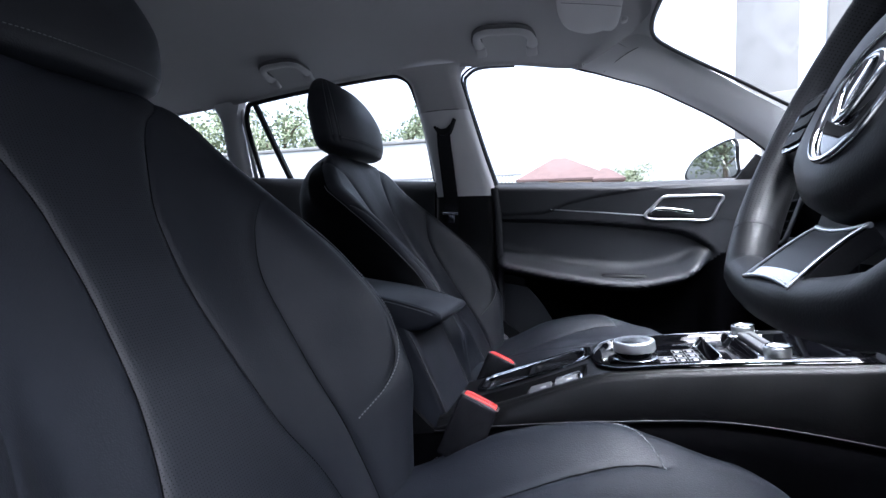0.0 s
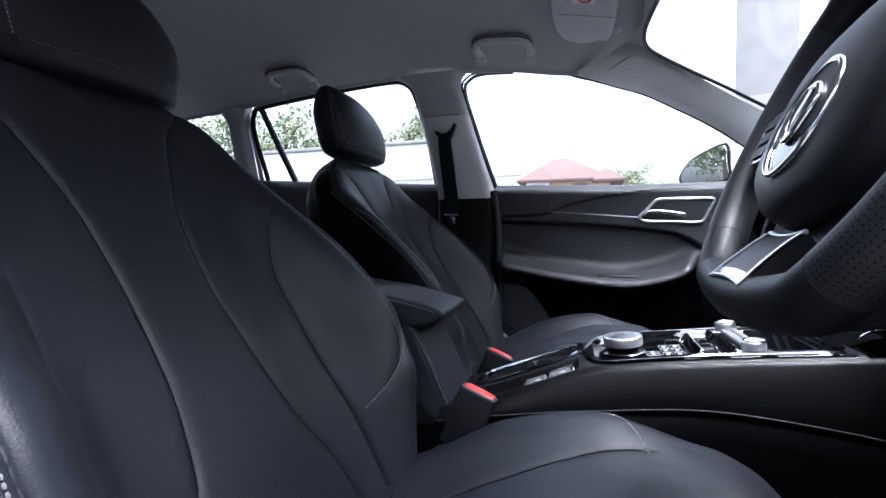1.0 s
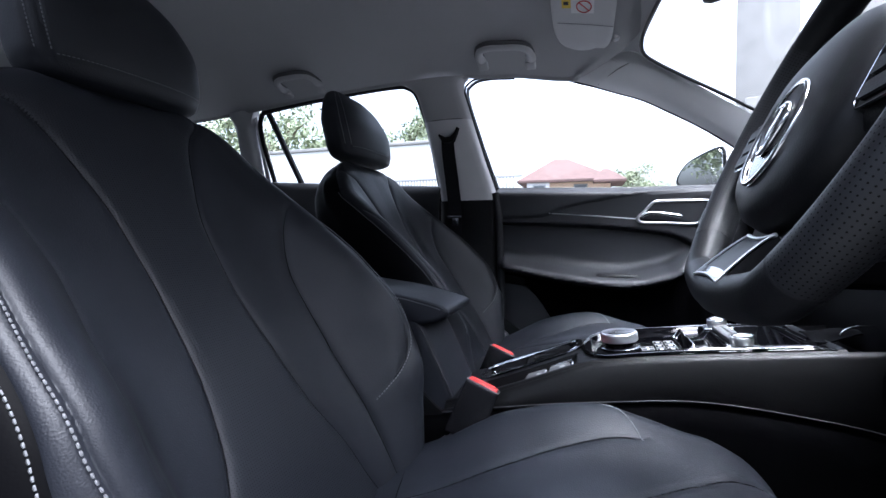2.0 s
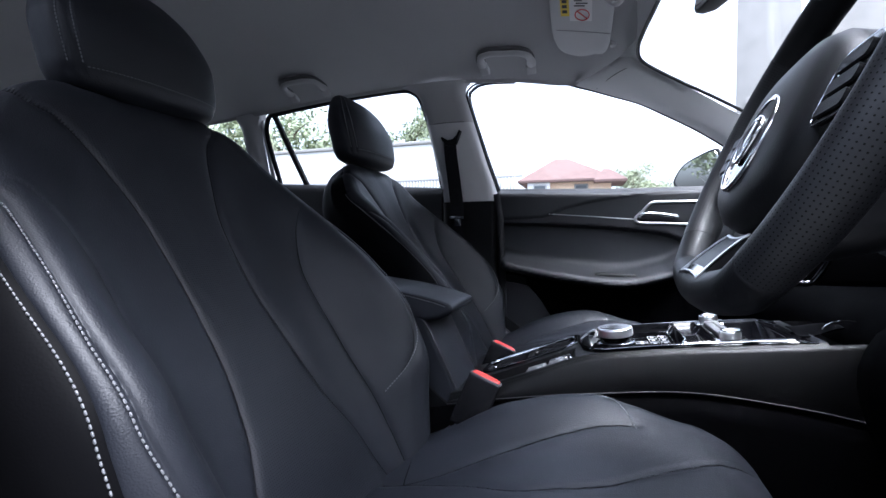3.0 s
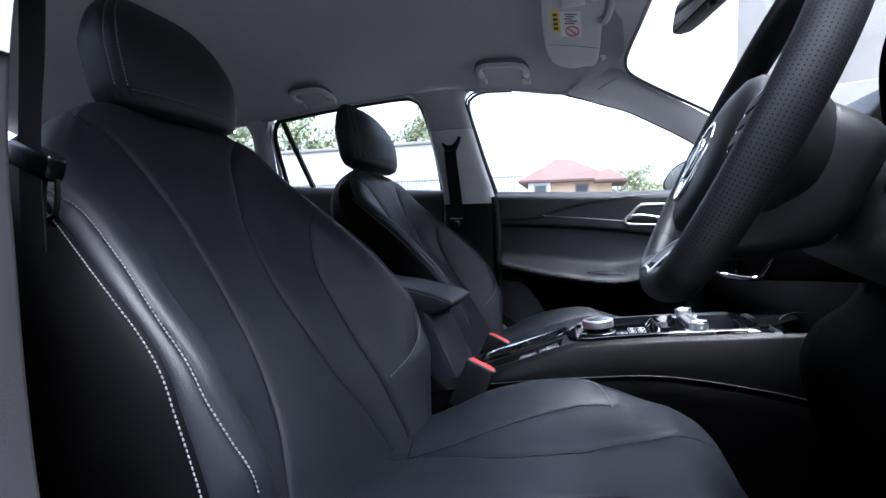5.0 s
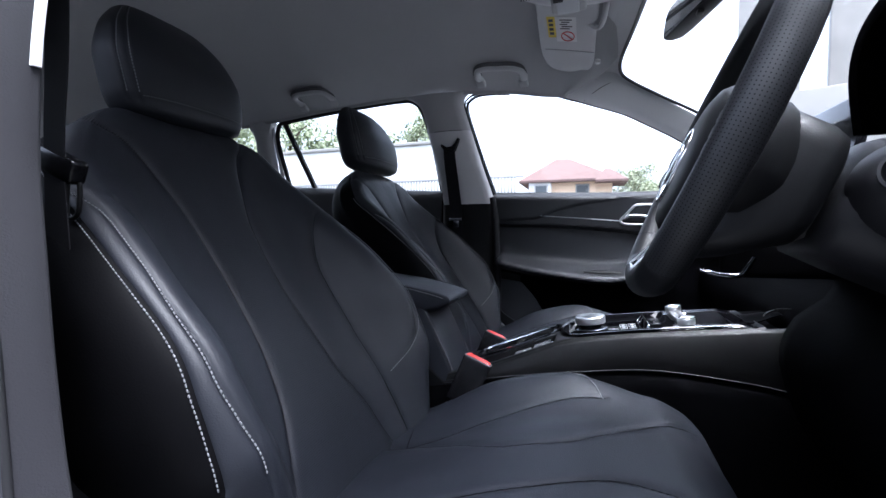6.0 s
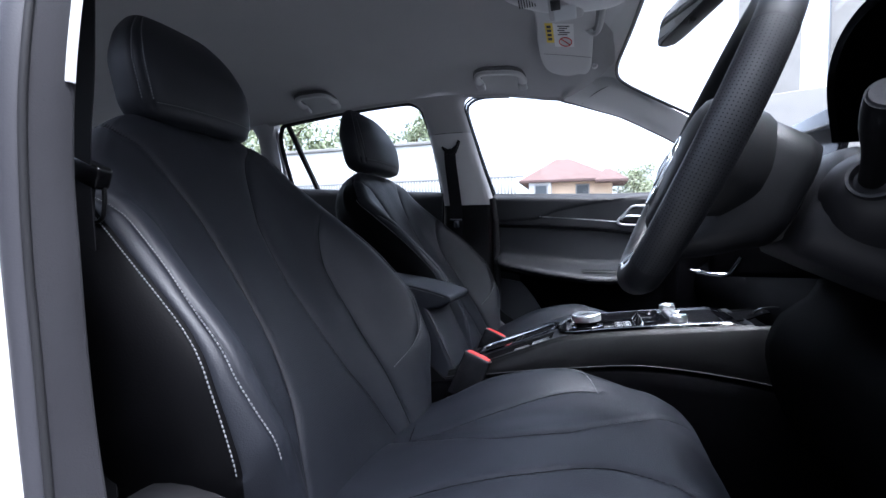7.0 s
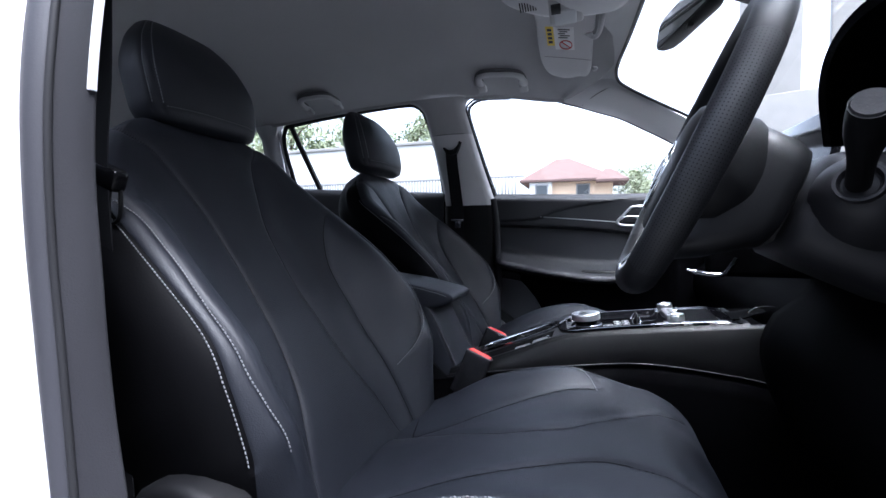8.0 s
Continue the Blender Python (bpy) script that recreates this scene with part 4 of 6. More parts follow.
cargo = [[(x, 0.60, 0.5), (x, 0.655, 0.9), (x, 0.66, z - 0.01), (x, 0.69, z), (x, 0.72, z - 0.01)] for x, z in zip(np.linspace(-2.2, -1.2, 12), np.linspace(1.05, 1.0, 12))]
solo("cargo_side_trim", slab(cargo, 0.006), TRIM_GREY, "grey side trim of the luggage space", "side trim", kind="structure")
tail = [[(-2.25, y, z) for z in (0.3, 0.7, 1.0, 1.2)] for y in np.linspace(-0.68, 0.68, 8)]
solo("tailgate_trim", slab(tail, 0.01), PLASTIC, "black tailgate trim", "tailgate", kind="structure")


def pane(name, rows, label, glass=GLASS, n=16):
    """A curved window pane with real thickness."""
    ob = solo(name, sweep(rows, 0.004, n), glass, label, "car window", kind="structure")
    ob.visible_shadow = False
    return ob


pane("window_1", [[(-0.25, 0.712, 0.93), (-0.3, 0.68, 1.06), (-0.355, 0.63, 1.27)], [(0.05, 0.712, 0.92), (0.04, 0.68, 1.06), (0.03, 0.635, 1.24)], [(0.3, 0.712, 0.92), (0.28, 0.69, 1.0), (0.25, 0.665, 1.12)], [(0.5, 0.71, 0.92), (0.48, 0.705, 0.94), (0.46, 0.7, 0.98)]], "clear front passenger window")
pane("window_2", [[(-1.15, 0.715, 0.985), (-1.15, 0.68, 1.1), (-1.14, 0.625, 1.255)], [(-0.46, 0.715, 0.945), (-0.48, 0.68, 1.08), (-0.51, 0.63, 1.285)]], "lightly tinted rear passenger window", REAR_GLASS)
pane("window_3", [[(-2.1, 0.70, 1.03), (-1.9, 0.67, 1.1), (-1.6, 0.62, 1.23)], [(-1.25, 0.715, 0.99), (-1.25, 0.67, 1.1), (-1.25, 0.62, 1.25)]], "lightly tinted luggage space side window", REAR_GLASS)

# windscreen: glass with a dark printed border
def screen_point(u, v):
    """u: 0 at the roof, 1 at the foot; v: -1 to 1 across."""
    x = 0.165 + 0.82 * u - 0.05 * abs(v) ** 3 * (1 - u) - 0.16 * abs(v) ** 2.5 * u
    y = v * (0.49 + 0.2 * u)
    z = 1.315 - 0.41 * u - 0.055 * abs(v) ** 2.6 * (1 - u) + 0.03 * u * (1 - u)
    return (x, y, z)


ws = solo("windscreen", slab([[screen_point(u, v) for v in np.linspace(-1.06, 1.06, 33)] for u in np.linspace(-0.04, 1.0, 24)], 0.005), SCREEN_GLASS, "clear curved windscreen", "windscreen", kind="structure")
ws.visible_shadow = False
opening = [(0.185, 0.0, 1.309), (0.181, 0.104, 1.306), (0.168, 0.27, 1.299), (0.152, 0.38, 1.282), (0.147, 0.43, 1.268), (0.156, 0.468, 1.253), (0.186, 0.49, 1.236), (0.256, 0.515, 1.201), (0.35, 0.543, 1.155), (0.43, 0.572, 1.116), (0.56, 0.61, 1.05), (0.72, 0.64, 0.96)]
rim_pts = resample([(x, -y, z) for x, y, z in opening[:0:-1]] + opening, 150)
solo("windscreen_border", tube([(x, y, z) for x, y, z in rim_pts], 0.0052, 8, up=(0.3, 0, 1)), FRIT, "black seal round the windscreen", "windscreen border", kind="structure")
fill = []
for x, y, z in rim_pts:
    d = Vector((x - 0.42, (y - 0.3 * np.sign(y)) * min(1.0, abs(y) / 0.3), 0)).normalized()
    fill.append([(x, y, z + 0.002), (x + 0.02 * d.x, y + 0.02 * d.y, z + 0.012), (x + 0.05 * d.x, y + 0.05 * d.y, z + 0.028 - 0.024 * abs(d.y)), (x + 0.075 * d.x, y + 0.075 * d.y, z + 0.042 - 0.045 * abs(d.y))])
solo("windscreen_header", slab(fill[36:114], 0.003), TRIM_GREY, "light grey trim round the windscreen corner", "windscreen trim", kind="structure")


# ---- grab handles, visor, overhead console, mirror ----
def under_roof(x, y, drop):
    ye = float(RAIL_Y(x))
    v = y / ye
    ze, zc = float(RAIL_Z(x)), float(CROWN(x))
    return ze + (zc - ze) * (1 - abs(v) ** 2.4) - drop


def grab_handle(x0, x1, y):
    """A folded arch under the roof lining, y at its bar."""
    h = thing("grab_handle", ((x0 + x1) / 2, y, under_roof((x0 + x1) / 2, y, 0.0)), "light grey plastic grab handle on the headliner", "grab handle", "grab handles")
    w = x1 - x0
    route = resample([(x0 + a, y + b, d) for a, b, d in ((0.014, 0.08, -0.005), (0.01, 0.046, 0.005), (0.018, 0.014, 0.01), (0.045, 0.0, 0.012))]
                     + [((x0 + x1) / 2, y, 0.0125)] + [(x1 - a, y + b, d) for a, b, d in ((0.045, 0.002, 0.012), (0.018, 0.016, 0.01), (0.01, 0.048, 0.005), (0.014, 0.08, -0.005))], 60)
    path = [(a, b, under_roof(a, b, d)) for a, b, d in route]
    k = np.linspace(-1, 1, 60)
    thick = 0.0105 + 0.0045 * sm((np.abs(k) - 0.55) / 0.35)
    # Dark tube behind the grip stands in for the gap's shadow.
    part("gap_shade", tube([(a, b - 0.004, c + 0.007) for a, b, c in path], thick + 0.0022, 14, flat=0.5, up=(0, 0.45, 0.9)), HINGE, h, "gap shadow round the handle, made as a dark tube")
    grip = part("grip", tube(path, thick, 16, flat=0.72, up=(0, 0.45, 0.9)), HANDLE_GREY, h)
    for x in (x0 + 0.014, x1 - 0.014):
        part("mount", block((0.03, 0.03, 0.014), (x, y + 0.078, under_roof(x, y + 0.078, 0.006)), 0.005, Matrix.Rotation(radians(-28), 3, 'X')), HANDLE_GREY, grip)
    return h


grab_handle(-0.288, -0.12, 0.467)
grab_handle(-0.985, -0.828, 0.476)

visor = thing("sun_visor", (0.02, 0.3, 1.31), "folded light grey sun visor with a warning label", "sun visor")
vis = resample([(-0.056, 0.125), (-0.058, 0.2), (-0.062, 0.317), (-0.059, 0.405), (-0.04, 0.452), (0.0, 0.468), (0.03, 0.464), (0.041, 0.457), (0.05, 0.457), (0.066, 0.454), (0.078, 0.417), (0.082, 0.29), (0.081, 0.276), (0.068, 0.27), (0.068, 0.25), (0.084, 0.244), (0.086, 0.18), (0.082, 0.13)], 100, closed=True)
visor_rows = [[(vx + (0.02 - vx) * k, vy + (0.3 - vy) * k, under_roof(vx + (0.02 - vx) * k, vy + (0.3 - vy) * k, d)) for vx, vy in vis] for d, k in ((0.011, 0.03), (0.0125, 0.008), (0.016, 0.0), (0.0205, 0.003), (0.0228, 0.012), (0.0238, 0.04), (0.024, 0.2), (0.024, 0.4), (0.024, 0.6), (0.024, 0.8), (0.024, 0.96))]
vb = part("visor_panel", loft(visor_rows), VISOR_GREY, visor)
part("visor_line", tube([(x, 0.373 + 0.07 * x, under_roof(x, 0.373 + 0.07 * x, 0.0241)) for x in np.linspace(-0.05, 0.078, 14)], 0.0007, 6), HINGE, vb)


def on_visor(a, b, d):
    return (a, b, under_roof(a, b, 0.0245 + d))


def patch(x0, x1, y0, y1, d):
    g = [[on_visor(x, y, d) for y in np.linspace(y0, y1, 8)] for x in np.linspace(x0, x1, 5)]
    return slab(g, 0.0004)


part("label_yellow", patch(-0.037, -0.017, 0.232, 0.318, 0.0005), YELLOW, vb, "yellow warning label")
part("label_white", patch(-0.0165, 0.034, 0.234, 0.335, 0.0005), PAPER, vb, "white warning label with a red ban sign")
cx, cy = 0.012, 0.312
part("ban_ring", tube([on_visor(cx + 0.016 * math.cos(a), cy + 0.019 * math.sin(a), 0.0012) for a in np.linspace(0, 2 * math.pi, 24, endpoint=False)], 0.0014, 6, closed=True), INK_RED, vb, "red ban sign")
part("ban_bar", tube([on_visor(cx - 0.011, cy - 0.013, 0.0012), on_visor(cx + 0.011, cy + 0.013, 0.0012)], 0.0014, 6), INK_RED, vb)
for k in range(5):
    y = 0.243 + 0.009 * k
    part("print_line", patch(-0.006 + 0.004 * (k % 2), 0.024 - 0.006 * (k % 3), y, y + 0.004, 0.001), INK, vb)
for k in range(4):
    part("print_line", patch(-0.033, -0.022, 0.242 + 0.018 * k, 0.253 + 0.018 * k, 0.001), INK, vb)
arm = resample([(0.104, 0.185, 0.002), (0.101, 0.205, 0.018), (0.097, 0.236, 0.026), (0.09, 0.262, 0.028), (0.078, 0.271, 0.026), (0.064, 0.262, 0.022)], 26)
part("visor_hinge", tube([(x, y, under_roof(x, y, d)) for x, y, d in arm], np.linspace(0.0075, 0.0055, 26), 12), VISOR_GREY, visor, "grey visor hinge arm")
part("visor_clip", block((0.016, 0.022, 0.016), (0.089, 0.436, under_roof(0.089, 0.436, 0.008)), 0.005), HANDLE_GREY, visor)

over = thing("overhead_console", (0.02, 0.0, 1.35), "light grey overhead console with reading lamps", "overhead console")
ov = []
for k, d in ((0.0, 0.0), (0.0, 0.012), (0.035, 0.022), (0.14, 0.027), (0.5, 0.028)):
    c = (0.02, 0.0)
    o = resample([(-0.14, 0.0), (-0.135, 0.09), (-0.11, 0.142), (-0.045, 0.184), (0.015, 0.19), (0.093, 0.172), (0.14, 0.135), (0.163, 0.07), (0.17, 0.0), (0.163, -0.07), (0.14, -0.135), (0.093, -0.172), (0.015, -0.19), (-0.045, -0.184), (-0.11, -0.142), (-0.135, -0.09)], 72, closed=True)
    ov.append([(x + (c[0] - x) * k, y + (c[1] - y) * k, float(CROWN(x)) - 0.035 * abs(y / 0.3) ** 2 - d) for x, y in o])
oc = part("housing", loft(ov), TRIM_GREY, over)
for g in (-1, 1):
    z = float(CROWN(0.02)) - 0.04
    lampf = part("lamp_bezel", block((0.078, 0.085, 0.012), (0.02, g * 0.135, z), 0.006, Matrix.Rotation(radians(-14 * g), 3, 'X')), HANDLE_GREY, oc)
    part("lamp_lens", block((0.052, 0.05, 0.008), (0.018, g * 0.15, z - 0.008), 0.004, Matrix.Rotation(radians(-14 * g), 3, 'X')), LENS, lampf, "frosted reading lamp lens")
    part("lamp_button", block((0.022, 0.03, 0.006), (-0.002, g * 0.118, z - 0.004), 0.002, Matrix.Rotation(radians(-14 * g), 3, 'X')), SATIN, lampf, "grey lamp button")
    for k in range(7):
        part("speaker_slot", block((0.0022, 0.03, 0.003), (-0.085 + 0.006 * k, g * 0.125, float(CROWN(-0.07)) - 0.036), 0.0, Matrix.Rotation(radians(-14 * g), 3, 'X')), PLASTIC, oc)

mirror = thing("rear_view_mirror", (0.25, 0.0, 1.26), "black rear view mirror hanging from the windscreen", "rear view mirror")
mt = pose(0, 0, 0, 0, 8, 14).to_3x3()
shape = [(y, z) for y, z in rounded(0.245, 0.076, 0.022, 6)]


def mir(a, b, d):
    # tapered towards its ends
    k = 1 - 0.15 * abs(a / 0.12) ** 2
    return Vector((0.245, 0.035, 1.24)) + mt @ Vector((d, a, b * k))


body_rows = [[mir(a * k, b * k, d) for a, b in shape] for d, k in ((0.0, 0.97), (0.003, 1.0), (0.014, 1.0), (0.028, 0.9), (0.036, 0.7))]
mb = part("mirror_body", loft(body_rows), PLASTIC, mirror)
part("mirror_pane", prism([(a * 0.92, b * 0.88) for a, b in shape], 0.0015, lambda a, b, d: mir(a, b, -0.0018 + d)), MIRROR, mb, "silvered mirror glass", smooth=False)
part("mirror_button", block((0.012, 0.02, 0.008), mir(-0.02, -0.036, 0.01), 0.003), PLASTIC, mb)
part("mirror_stem", tube([mir(0, 0.01, 0.03), (0.30, 0.0, 1.28), (0.34, 0.0, 1.262)], [0.012, 0.014, 0.022], 12), PLASTIC, mirror)
part("sensor_cover", block((0.11, 0.09, 0.035), (0.35, -0.02, 1.245), 0.014, Matrix.Rotation(radians(27), 3, 'Y')), PLASTIC, mirror)


# ---- passenger door ----
door = thing("door_1", (0.1, 0.68, 0.3), "closed black passenger door trim with satin inlay and stitched armrest", "car door", kind="structure")
RIDGE = spline([-0.24, -0.202, -0.046, 0.125, 0.247, 0.299, 0.36], [0.695, 0.688, 0.66, 0.645, 0.668, 0.70, 0.76])
LIP = spline([-0.26, -0.204, -0.049, 0.115, 0.258, 0.328, 0.36, 0.4], [0.84, 0.838, 0.832, 0.82, 0.8, 0.762, 0.72, 0.64])
STRIP_TOP = spline([-0.25, -0.116, -0.033, 0.107, 0.252, 0.414, 0.6], [0.845, 0.85, 0.879, 0.905, 0.916, 0.919, 0.915])
SILL = spline([-0.28, -0.05, 0.18, 0.33, 0.42, 0.62], [0.947, 0.94, 0.934, 0.934, 0.935, 0.936])


def door_y(x, z):
    y = 0.678 + 0.0 * z
    # upper roll to the glass
    y = y + 0.03 * sm((z - (SILL(x) - 0.03)) / 0.03) ** 2
    y = y - 0.006 * sm((z - STRIP_TOP(x)) / 0.006)
    # recess below the lip
    y = y + 0.024 * sm((LIP(x) - z) / 0.012) * sm((0.36 - x) / 0.05)
    # armrest ridge
    live = sm((x + 0.27) / 0.05) * sm((0.345 - x) / 0.07)
    d = z - RIDGE(x)
    up = np.exp(-(np.maximum(d, 0) / 0.03) ** 2)
    down = np.exp(-(np.maximum(-d, 0) / 0.016) ** 2)
    y = y - 0.092 * live * up * down
    y = y + 0.02 * sm((RIDGE(x) - 0.02 - z) / 0.02) * live
    # lower pocket
    y = y - 0.045 * sm((0.46 - z) / 0.05)
    return y


xs = np.linspace(-0.262, 0.64, 150)
zz = np.linspace(0, 1, 190)
sheet = []
for x in xs:
    zt = float(SILL(x))
    z = 0.29 + (zt - 0.29) * zz
    col = np.stack([np.full(190, x), door_y(x, z), z], 1)
    col = np.concatenate([col, [(x, 0.716, zt - 0.001), (x, 0.72, zt - 0.02)]])
    sheet.append(col)
dv, df = slab(sheet, 0.004)
dv = np.asarray(dv)
upper_f, insert_f, lower_f = [], [], []
for f in df:
    cx_, _, cz_ = dv[list(f)].mean(0)
    ridge, lip_z = float(RIDGE(cx_)), float(LIP(cx_))
    # Faces under the armrest ridge: shade below it is put into their colour.
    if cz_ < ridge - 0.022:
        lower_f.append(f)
    elif ridge + 0.03 < cz_ < lip_z - 0.004 and cx_ < 0.33:
        insert_f.append(f)
    else:
        upper_f.append(f)
part("door_panel", (dv, upper_f), PAD, door)
part("door_insert", (dv, insert_f), DOOR_INSERT, door, "dark stitched leather door insert")
part("lower_panel", (dv, lower_f), DASH_BLACK_SHADED, door, "matt black lower door panel with under-armrest shade in its colour")


def door_line(pts, off, n=60):
    q = resample(pts, n)
    return [(x, float(door_y(x, z)) - off, z) for x, z in q]


inlay = []
for x in np.linspace(-0.085, 0.6, 70):
    lo = float(np.interp(x, [-0.085, 0.046, 0.171, 0.336, 0.6], [0.862, 0.8525, 0.841, 0.829, 0.82]))
    hi = float(STRIP_TOP(x)) - 0.003
    inlay.append([(x, float(door_y(x, z)) - 0.003, z) for z in np.linspace(lo, max(hi, lo + 0.001), 8)])
strip_ = part("inlay", slab(inlay, 0.003), SATIN, door, "dark satin inlay strip")
part("inlay_chrome", tube([(x, float(door_y(x, z)) - 0.004, z) for x, z in zip(np.linspace(-0.09, 0.175, 40), np.interp(np.linspace(-0.09, 0.175, 40), [-0.09, 0.046, 0.175], [0.861, 0.8505, 0.839]))], 0.0016, 6), SILVER, strip_, "thin silver line")
bez = resample([(0.169, 0.842), (0.183, 0.829), (0.25, 0.8265), (0.32, 0.824), (0.337, 0.836), (0.348, 0.862), (0.359, 0.883), (0.349, 0.89), (0.285, 0.891), (0.222, 0.891), (0.206, 0.883), (0.188, 0.863)], 72, closed=True)
handle = part("handle_bezel", tube([(x, float(door_y(0.2, 0.86)) - 0.007, z) for x, z in bez], 0.0042, 10, closed=True, up=(0, 1, 0)), SILVER, door, "satin silver door handle surround")
part("handle_bowl", prism([(0.264 + (x - 0.264) * 0.96, 0.858 + (z - 0.858) * 0.92) for x, z in bez], 0.004, lambda a, b, d: (a, float(door_y(0.2, 0.86)) - 0.0045 + d, b)), PLASTIC, handle, smooth=False)
lev = resample([(0.178, 0.843), (0.192, 0.854), (0.215, 0.856), (0.249, 0.852), (0.287, 0.845)], 24)
part("door_lever", tube([(x, float(door_y(0.2, 0.86)) - 0.018, z) for x, z in lev], [0.004] + [0.0055] * 22 + [0.003], 10, up=(0, 1, 0)), CHROME, handle, "chrome door lever")
part("stitching", stitches([(x, y - 0.0, z) for x, y, z in door_line([(-0.2, 0.682), (-0.046, 0.655), (0.125, 0.64), (0.247, 0.664), (0.295, 0.695)], -0.001)], [(0, -1, 0)] * 60, 0.006, 0.0042, 0.0006), THREAD_DARK, door, "dark stitching")
for pts in ([(-0.2, 0.771), (-0.049, 0.764), (0.078, 0.745), (0.13, 0.72), (0.17, 0.685)], [(-0.2, 0.731), (-0.049, 0.718), (0.0, 0.705), (0.032, 0.69)], [(-0.2, 0.771), (-0.202, 0.75), (-0.2, 0.731)]):
    part("stitching", tube(door_line(pts, 0.0014), 0.0009, 6, up=(0, 1, 0)), THREAD_DARK, door, "fine grey seam")
part("pull_cup", block((0.12, 0.05, 0.02), (0.11, 0.655, 0.665), 0.008), PLASTIC, door)
part("armrest_piping", tube(door_line([(-0.22, 0.668), (-0.046, 0.636), (0.125, 0.62), (0.235, 0.638), (0.29, 0.668)], 0.001), 0.0016, 6, up=(0, 1, 0)), PIPING, door, "thin grey piping")
part("kick_panel", slab([[(x, 0.668 - 0.0, z) for z in np.linspace(0.4, zt, 6)] for x, zt in zip(np.linspace(-0.255, -0.085, 8), (0.638, 0.636, 0.634, 0.63, 0.626, 0.60, 0.57, 0.53))], 0.006), PAD, door, "grey lower door corner")
skin = [[(x, 0.76 + 0.05 * math.sin(math.pi * t), 0.28 + 0.65 * t) for t in np.linspace(0, 1, 10)] for x in np.linspace(-0.27, 0.75, 12)]
part("door_skin", slab(skin, -0.003), PAINT, door, "white painted door skin")
part("door_top_edge", slab([[(x, 0.722, float(SILL(x)) - 0.012), (x, 0.765, float(SILL(x)) - 0.014)] for x in np.linspace(-0.27, 0.62, 20)], 0.004), RUBBER, door, "black rubber window scraper")

# outside mirror
om = thing("outside_mirror", (0.42, 0.86, 0.95), "white outside mirror on the passenger door", "wing mirror")
mo = [(0.30, 0.968), (0.305, 0.995), (0.335, 1.03), (0.385, 1.05), (0.43, 1.06), (0.447, 1.052), (0.45, 1.0), (0.45, 0.955), (0.40, 0.95), (0.33, 0.952)]
oc_ = np.array(resample(mo, 48, closed=True))


def mirror_x(a):
    return 0.331 + (a - 0.30) * 0.64


def mirror_y(a):
    return 0.968 - 1.8 * (mirror_x(a) - 0.331)



cc = oc_.mean(0)
rows = []
for d, k in ((0.0, 0.93), (0.002, 0.99), (0.012, 1.0), (0.05, 1.0), (0.09, 0.85), (0.11, 0.55)):
    q = cc + (oc_ - cc) * k
    rows.append([(mirror_x(a) + 0.9 * d, mirror_y(a) + 0.45 * d, b) for a, b in q])
shell_ = part("mirror_shell", loft(rows), PAINT, om, "white painted mirror shell")
part("mirror_rim", tube([(mirror_x(a) - 0.001, mirror_y(a), b) for a, b in oc_], 0.005, 8, closed=True, up=(0, 1, 0)), PLASTIC, shell_, "black mirror rim")
part("mirror_pane", prism([(cc[0] + (a - cc[0]) * 0.95, cc[1] + (b - cc[1]) * 0.93) for a, b in oc_], 0.002, lambda a, b, d: (mirror_x(a) - 0.006 + d - 0.05 * (b - 1.0), mirror_y(a) - 0.006, b)), MIRROR_DARK, om, "silvered mirror glass", smooth=False)
part("mirror_foot", block((0.1, 0.16, 0.04), (0.48, 0.80, 0.955), 0.015), PLASTIC, om)
sail = prism([(0.36, 0.93), (0.41, 1.0), (0.52, 0.93)], 0.01, lambda a, b, d: (a + 0.03, 0.695 + d, b))
solo("mirror_sail", sail, PLASTIC, "black plastic triangle at the mirror foot", "window corner", kind="structure", smooth=False)


# ---- steering wheel and dash ----
WC = np.array([0.1821, -0.36, 0.8928])
WT, WY, WR = radians(23.76), -0.0515, 0.1705
W_UP = np.array([math.sin(WT), 0, math.cos(WT)])
W_OUT = np.array([-math.cos(WT), 0, math.sin(WT)])
W_SIDE = np.array([0, math.cos(WY), 0]) + W_OUT * math.sin(WY)
W_OUT = W_OUT * math.cos(WY) - np.array([0, math.sin(WY), 0])


def wheel_point(a, b, d=0.0):
    """a: across (towards the passenger), b: up the wheel, d: towards the driver."""
    return WC + a * W_SIDE + b * W_UP + d * W_OUT


wheel = thing("steering_wheel", tuple(WC), "black leather steering wheel with silver spoke trim", "steering wheel")


def rim_line(t):
    """Flat-bottomed circle, t in degrees from the right of the driver."""
    a, b = WR * math.cos(radians(t)), WR * math.sin(radians(t))
    return a, max(b, -0.1395 - 0.012 * (1 - (a / 0.1) ** 2) if abs(a) < 0.1 else b)


def rim_arc(t0, t1, n, fat):
    pts = np.array([wheel_point(*rim_line(t)) for t in np.linspace(t0, t1, n)])
    tangent = np.gradient(pts, axis=0)
    tangent /= np.linalg.norm(tangent, axis=1, keepdims=True)
    rings, uv = [], []
    run = 0
    for i, (p, t) in enumerate(zip(pts, tangent)):
        side = np.cross(t, W_OUT)
        run += 0 if i == 0 else np.linalg.norm(p - pts[i - 1])
        for k in range(20):
            q = 2 * math.pi * k / 20
            rings.append(p + fat * (0.0174 * math.cos(q) * side + 0.0178 * math.sin(q) * W_OUT))
            uv.append((run, 0.0165 * q))
    return loft(np.array(rings).reshape(n, 20, 3)), np.array(uv)


